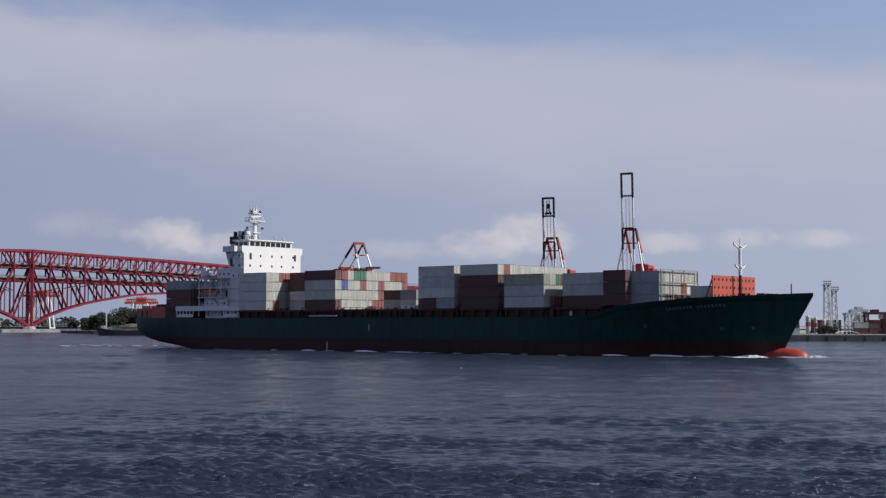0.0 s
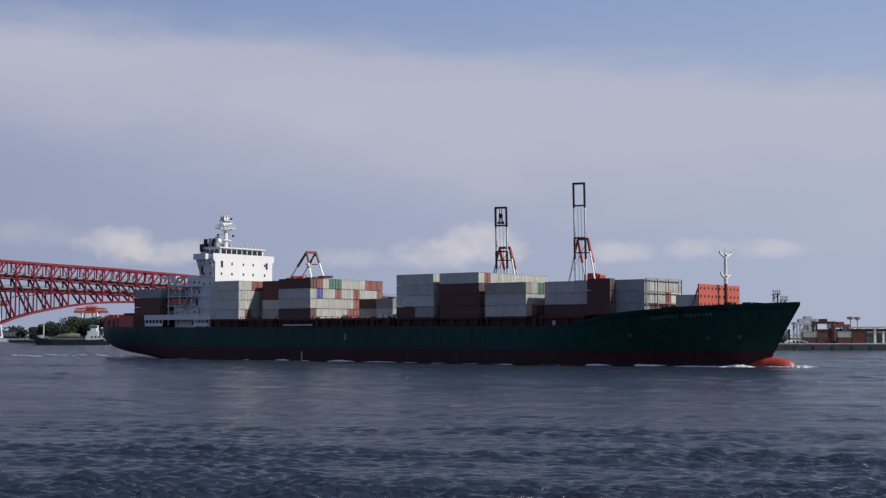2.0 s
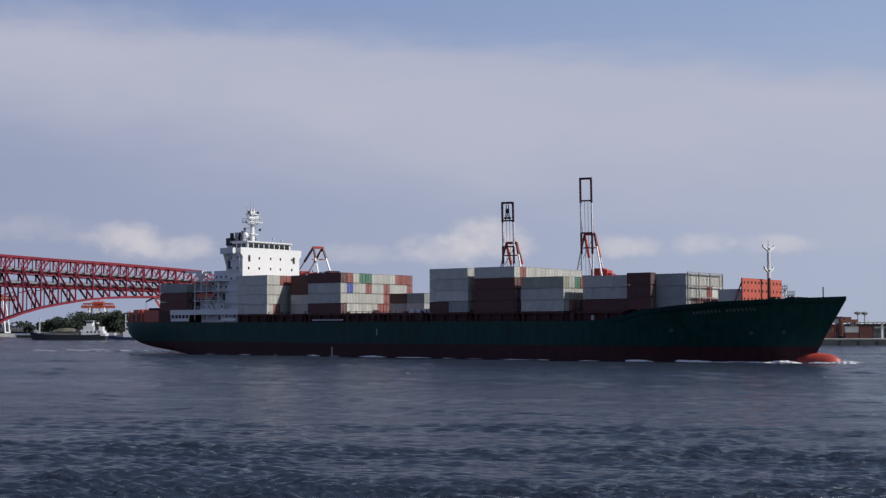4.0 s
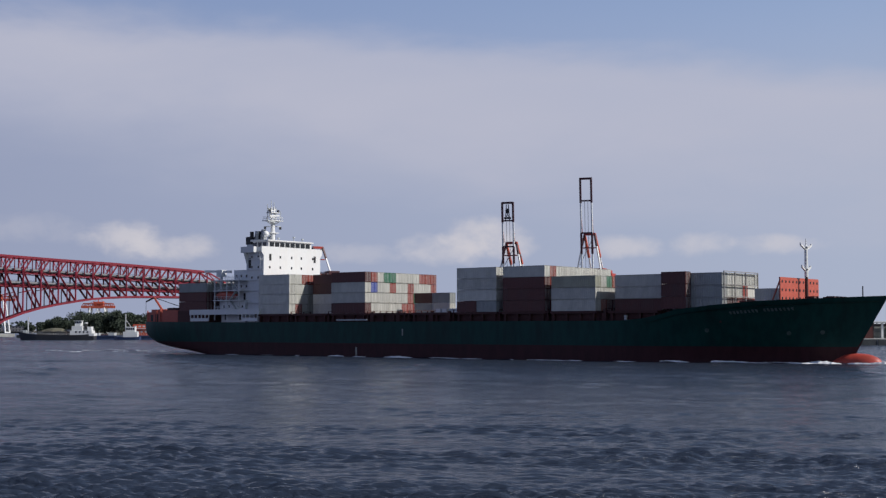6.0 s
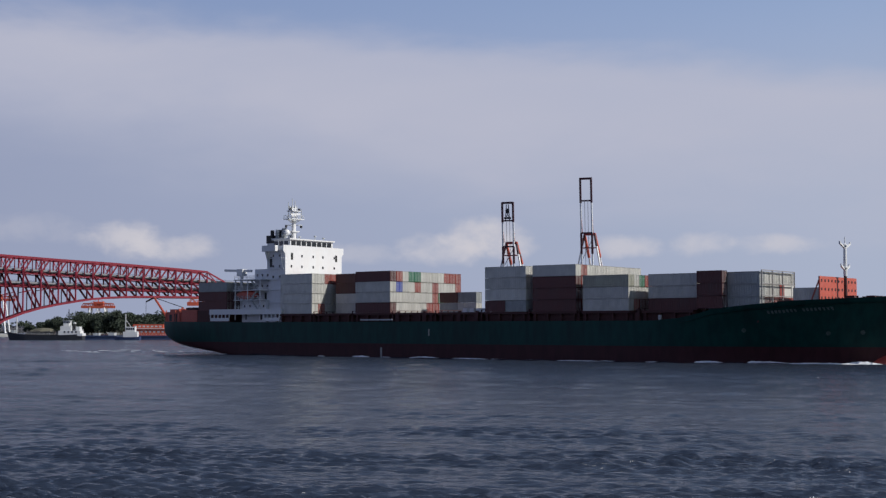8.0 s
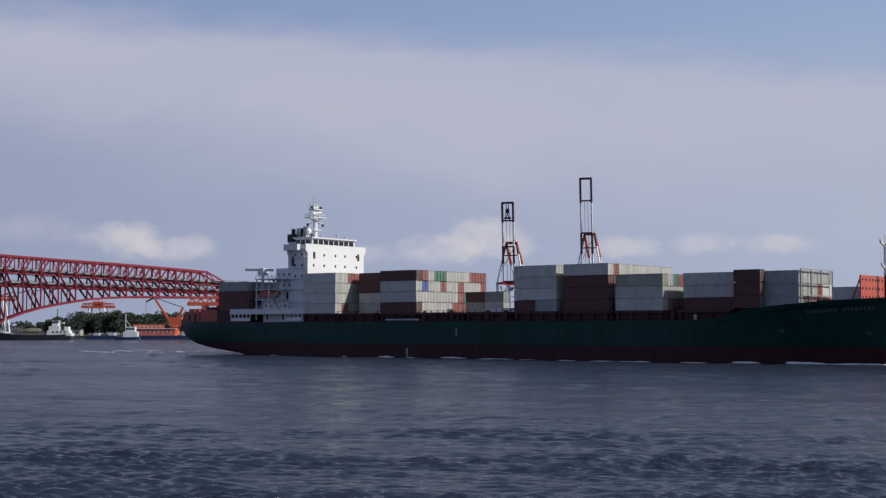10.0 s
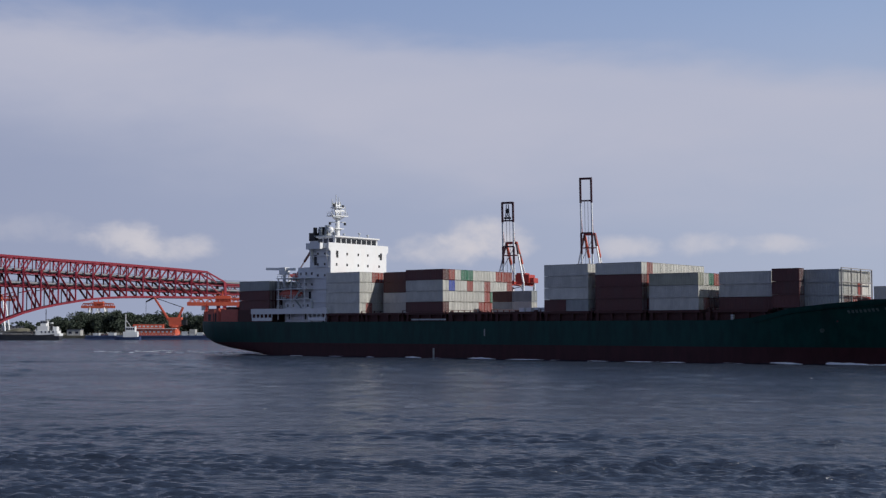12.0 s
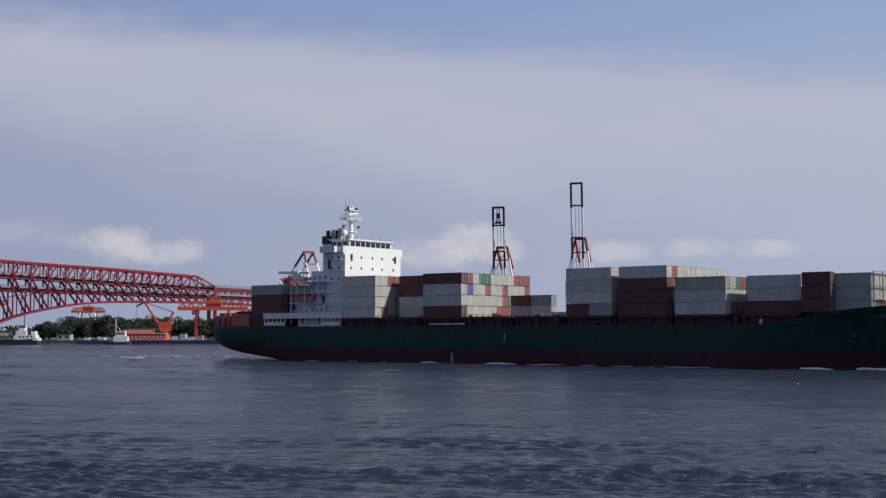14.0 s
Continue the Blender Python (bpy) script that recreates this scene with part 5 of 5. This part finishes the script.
def yard_gantry(x, y, width, tall, material, label):
    root = thing("yard_gantry", label, "crane", pose(x, y, PIER_TOP), group="yard gantries")
    for sx in (-width / 2, width / 2):
        for sy in (-3, 3):
            beam("leg", (sx, sy, 0.8), (sx, sy, tall), 0.7, material, root)
            bm = bmesh.new()
            bar(bm, (sx - 0.4, sy, 0.8), (sx + 0.4, sy, 0.8), 1.6, sides=12)
            part("wheel", bm, BLACK, root)
        beam("sill", (sx, -3, 1.8), (sx, 3, 1.8), 0.7, material, root)
        beam("leg_brace", (sx, -3, 1.8), (sx, 3, tall * 0.7), 0.3, material, root)
        beam("leg_brace", (sx, 3, tall * 0.7), (sx, -3, tall), 0.3, material, root)
    for sy in (-3, 3):
        beam("girder", (-width / 2 - 1, sy, tall), (width / 2 + 1, sy, tall), 0.6, material, root, 1.1)
        beam("lower_girder", (-width / 2, sy, tall * 0.62), (width / 2, sy, tall * 0.62), 0.4, material, root)
    block("trolley", (-1.4, 1.4, -2.4, 2.4, tall + 0.5, tall + 1.7), material, root)
    block("cab", (width * 0.2, width * 0.2 + 1.6, -2.6, -0.8, tall - 2.6, tall - 0.6), GREY, root)


yard_gantry(166.5, 604, 5.5, 9.0, PALE_STEEL, "pale grey yard gantry spanning container stacks")
yard_gantry(171.5, 612, 5.0, 10.6, PALE_STEEL, "pale grey yard gantry with a raised trolley")
yard_gantry(176.3, 604, 7.5, 9.3, CRANE_DARK, "dark maroon yard gantry over stacked containers")
yard_gantry(184.5, 606, 6.0, 8.0, RUSTY, "rust red yard gantry on the quay")


def shed(name, x, y, w, d, h, material, label):
    root = thing(name, label, "building", pose(x, y, PIER_TOP), group="quay sheds")
    bm = bmesh.new()
    n = int(w / 1.5)
    box(bm, 0, w, 0, d, 0, h)
    for i in range(n):
        box(bm, i * 1.5 + 0.2, i * 1.5 + 0.8, -0.12, 0, 0.2, h - 0.2)
    part("wall", bm, material, root)
    bm = bmesh.new()
    vs = [bm.verts.new(p) for p in ((-0.4, -0.5, h), (w + 0.4, -0.5, h), (w + 0.4, d / 2, h + 1.4), (-0.4, d / 2, h + 1.4), (w + 0.4, d + 0.5, h), (-0.4, d + 0.5, h))]
    bm.faces.new(vs[:4]), bm.faces.new((vs[3], vs[2], vs[4], vs[5])), bm.faces.new((vs[1], vs[4], vs[2])), bm.faces.new((vs[0], vs[3], vs[5])), bm.faces.new((vs[0], vs[5], vs[4], vs[1]))
    part("roof", bm, PALE_STEEL, root)
    for i in range(max(1, int(w / 9))):
        block("shutter", (2 + i * 9, 6 + i * 9, -0.2, -0.12, 0, 4.2), CRANE_WHITE if i % 3 == 1 else BRIDGE_GREY, root)


DULL = surface("weathered_dark_cladding", (0.055, 0.05, 0.052), 0.8, grain=0.5, vary=0.3, stain=(0.10, 0.05, 0.04), stain_scale=0.15)
shed("warehouse", 159, 640, 12, 16, 6.4, DULL, "dark clad warehouse with a pale roof")
shed("warehouse", 176, 622, 12, 18, 6.4, RUSTY, "rusty red clad warehouse on the quay")
shed("warehouse", 189, 628, 70, 24, 6.6, DULL, "long dark clad warehouse with a pale roof")
shed("warehouse", 120, 650, 24, 18, 5.6, SHED, "grey clad warehouse on the quay")


def transit_canopy():
    """A long open roof on columns before the warehouses, three of its columns thicker and white."""
    root = thing("transit_canopy", "long open canopy roof on steel columns", "canopy", pose(184, 606, PIER_TOP), group="quay sheds")
    block("roof", (0, 60, -1, 8, 7.0, 7.5), SHED, root)
    for i in range(16):
        x = 1 + i * 3.9
        bright = i in (4, 5, 9)
        beam("column", (x, 0, 0), (x, 0, 7.0 if i != 5 else 5.4), 0.9 if bright else 0.45, CRANE_WHITE if bright else DULL, root)
        beam("knee_brace", (x, 0, 5.2), (x + 1.8, 0, 7.0), 0.25, DULL, root)
    beam("gutter", (0, -1.1, 7.2), (60, -1.1, 7.2), 0.3, PALE_STEEL, root)


transit_canopy()


def storage_tank(x, y, r, tall):
    root = thing("storage_silo", "white upright silo with a red band", "silo", pose(x, y, PIER_TOP), group="quay silos")
    bm = bmesh.new()
    lathe(bm, (0, 0, 0), ((r, 0), (r, tall), (r * 0.8, tall + 0.5), (0.2, tall + 0.9)), 16)
    part("shell", bm, PALE_STEEL, root)
    bm = bmesh.new()
    lathe(bm, (0, 0, tall * 0.45), ((r + 0.05, 0), (r + 0.05, tall * 0.25)), 16)
    part("band", bm, CRANE_RED, root)
    for a in (0.3, 1.2):
        beam("ladder_rail", (r * 1.1 * math.cos(4.2 + a * 0.3), r * 1.1 * math.sin(4.2 + a * 0.3), 0), (r * 1.1 * math.cos(4.2 + a * 0.3), r * 1.1 * math.sin(4.2 + a * 0.3), tall), 0.12, SHED, root)


storage_tank(147.0, 606, 1.1, 7.6)
storage_tank(151.8, 612, 0.8, 7.0)
storage_tank(153.6, 604, 0.9, 6.0)
yard_rng = random.Random(8)
yard_rest = []
for row, (x0, n, y) in enumerate(((128, 2, 596), (166, 2, 600), (181, 2, 598), (128, 2, 616), (186, 6, 616))):
    for i in range(n):
        for k in range(yard_rng.choice((1, 2, 2))):
            code = yard_rng.choice("nyynwgyn")
            if y > 610:
                yard_rest.append((code, x0 + i * 6.4, y, PIER_TOP + k * TALL))
                continue
            ob = tagged(new("shipping_container", box_meshes(CODES[code], SHORT)[0]), f"{CODES[code]} twenty-foot shipping container stacked on the quay", "container", group="yard containers")
            ob.matrix_basis = pose(x0 + i * 6.4, y, PIER_TOP + k * TALL)
            for dy in (-0.56, 0.56):
                shared("door", box_meshes(CODES[code], SHORT)[1], ob, pose(SHORT - 0.1, dy, 0))
joined_boxes("yard_stacks", yard_rest, SHORT, "rows of dull containers stacked in the yard")
spots = [(tree_rng.uniform(149, 158), 594 + tree_rng.random() * 5, PIER_TOP, tree_rng.uniform(2.4, 4.0), tree_rng.uniform(1.1, 1.9)) for _ in range(16)]
woods("quay_bushes", spots, "dark green bushes along the quay edge", 0.26, 260)
bm = bmesh.new()
for i in range(12):
    a, b = math.pi * i / 12, math.pi * (i + 1) / 12
    bar(bm, (0, -5 * math.cos(a), 1.3 * math.sin(a)), (0, -5 * math.cos(b), 1.3 * math.sin(b)), 3.2, 0.25)
canopy = part("canopy", bm, CRANE_WHITE, None, "")
tagged(canopy, "low white arched canopy at quay edge", "canopy")
canopy.matrix_basis = pose(160, 590, PIER_TOP, 0, 0, 90)
far_building(-279, 984, 10, 8, 4.2, 2.0, CONCRETE)

# ------------------------------------------------------------------ foam


def foam_patch(rng, bm, cx, cy, length, width, lift, base=0.12):
    """A ragged low ridge of broken water."""
    n = max(5, int(length / 0.4))
    rows = []
    swell = rng.uniform(0.6, 1.0)
    for i in range(n + 1):
        a = i / n
        body = math.sin(math.pi * a) ** 0.8
        swell = 0.72 * swell + 0.28 * rng.uniform(0.3, 1.25)
        w = width * body * rng.uniform(0.7, 1.05) * swell + 0.03
        x = cx + length * (a - 0.5)
        y = cy + rng.uniform(-0.15, 0.15) * width
        h = lift * body * swell * rng.uniform(0.8, 1.1)
        rows.append([bm.verts.new(p) for p in ((x, y - w, -0.02), (x, y - w * 0.3, base + h), (x, y + w * 0.4, base + h * 0.7), (x, y + w, -0.02))])
    for a, b in zip(rows, rows[1:]):
        for i in range(3):
            bm.faces.new((a[i], b[i], b[i + 1], a[i + 1]))


def build_foam():
    rng = random.Random(21)
    root = thing("bow_wave", "white broken water along the moving hull", "foam", ship_pose(0), kind="stuff")
    bm = bmesh.new()
    # curling off the bulb and stem on both sides
    for side in (-1, 1):
        foam_patch(rng, bm, 133.2, side * 2.0, 6.5, 0.8, 0.5)
        foam_patch(rng, bm, 129.0, side * 3.2, 6.0, 0.4, 0.2)
        foam_patch(rng, bm, 121.0, side * 5.0, 9.0, 1.3, 0.75, 0.0)
        foam_patch(rng, bm, 114.5, side * 7.6, 15.0, 0.8, 0.35, 0.0)
        foam_patch(rng, bm, 109.0, side * 10.0, 8.0, 0.4, 0.2, 0.0)
    part("bow_foam", bm, FOAM, root)
    bm = bmesh.new()
    for side in (-1, 1):
        u = 101.0
        while u > -76:
            busy = 1.0 if u > 0 else 0.55
            length = rng.uniform(2.0, 13.0) * busy
            y = hull_half(u, 0.3) + rng.uniform(0.5, 1.6)
            foam_patch(rng, bm, u, side * y, length, rng.uniform(0.15, 0.4), rng.choice((0.1, 0.15, 0.2, 0.28, 0.55)) * (0.6 + 0.4 * busy), 0.02)
            u -= length * 0.55 + rng.uniform(1.0, 9.0) / busy
    # broken water behind the stern
    for i in range(46):
        back = 70 * rng.random() ** 1.4
        foam_patch(rng, bm, -76 - back, rng.uniform(-13, 9) * (1 + back / 90), rng.uniform(1.5, 9), rng.uniform(0.1, 0.3), rng.uniform(0.03, 0.14), 0.03)
    part("side_foam", bm, FOAM, root)
    return root


bow_wave = build_foam()


def build_flecks():
    """Small whitecaps scattered over the open water; they drift with it."""
    rng = random.Random(31)
    bm = bmesh.new()
    for i in range(5):
        d = 75 * (300 / 62) ** rng.random()
        a = radians(rng.uniform(70, 110))
        foam_patch(rng, bm, d * math.cos(a), d * math.sin(a), rng.uniform(0.2, 0.55), rng.uniform(0.03, 0.06), 0.03, 0.01)
    return part("whitecap", bm, FOAM, water)


tagged(build_flecks(), "scattered small white wave crests", kind="stuff")


# ------------------------------------------------------------------ everything that moves
TIMES = (0.0, 0.1, 3.5, 7.0, 10.5, 13.9, 14.0)


def motions():
    walk(ship, [(t, ship_pose(t)) for t in TIMES])
    walk(bow_wave, [(t, ship_pose(t)) for t in TIMES])
    walk(coaster, [(t, coaster_pose(t)) for t in TIMES])
    walk(inner_stacks, [(t, ship_pose(t)) for t in TIMES])
    for ob, place in CONTAINERS:
        walk(ob, [(t, ship_pose(t) @ place) for t in TIMES])
    walk(water, [(t, pose(-0.5 * t, -0.9 * t, 0)) for t in TIMES])


motions()
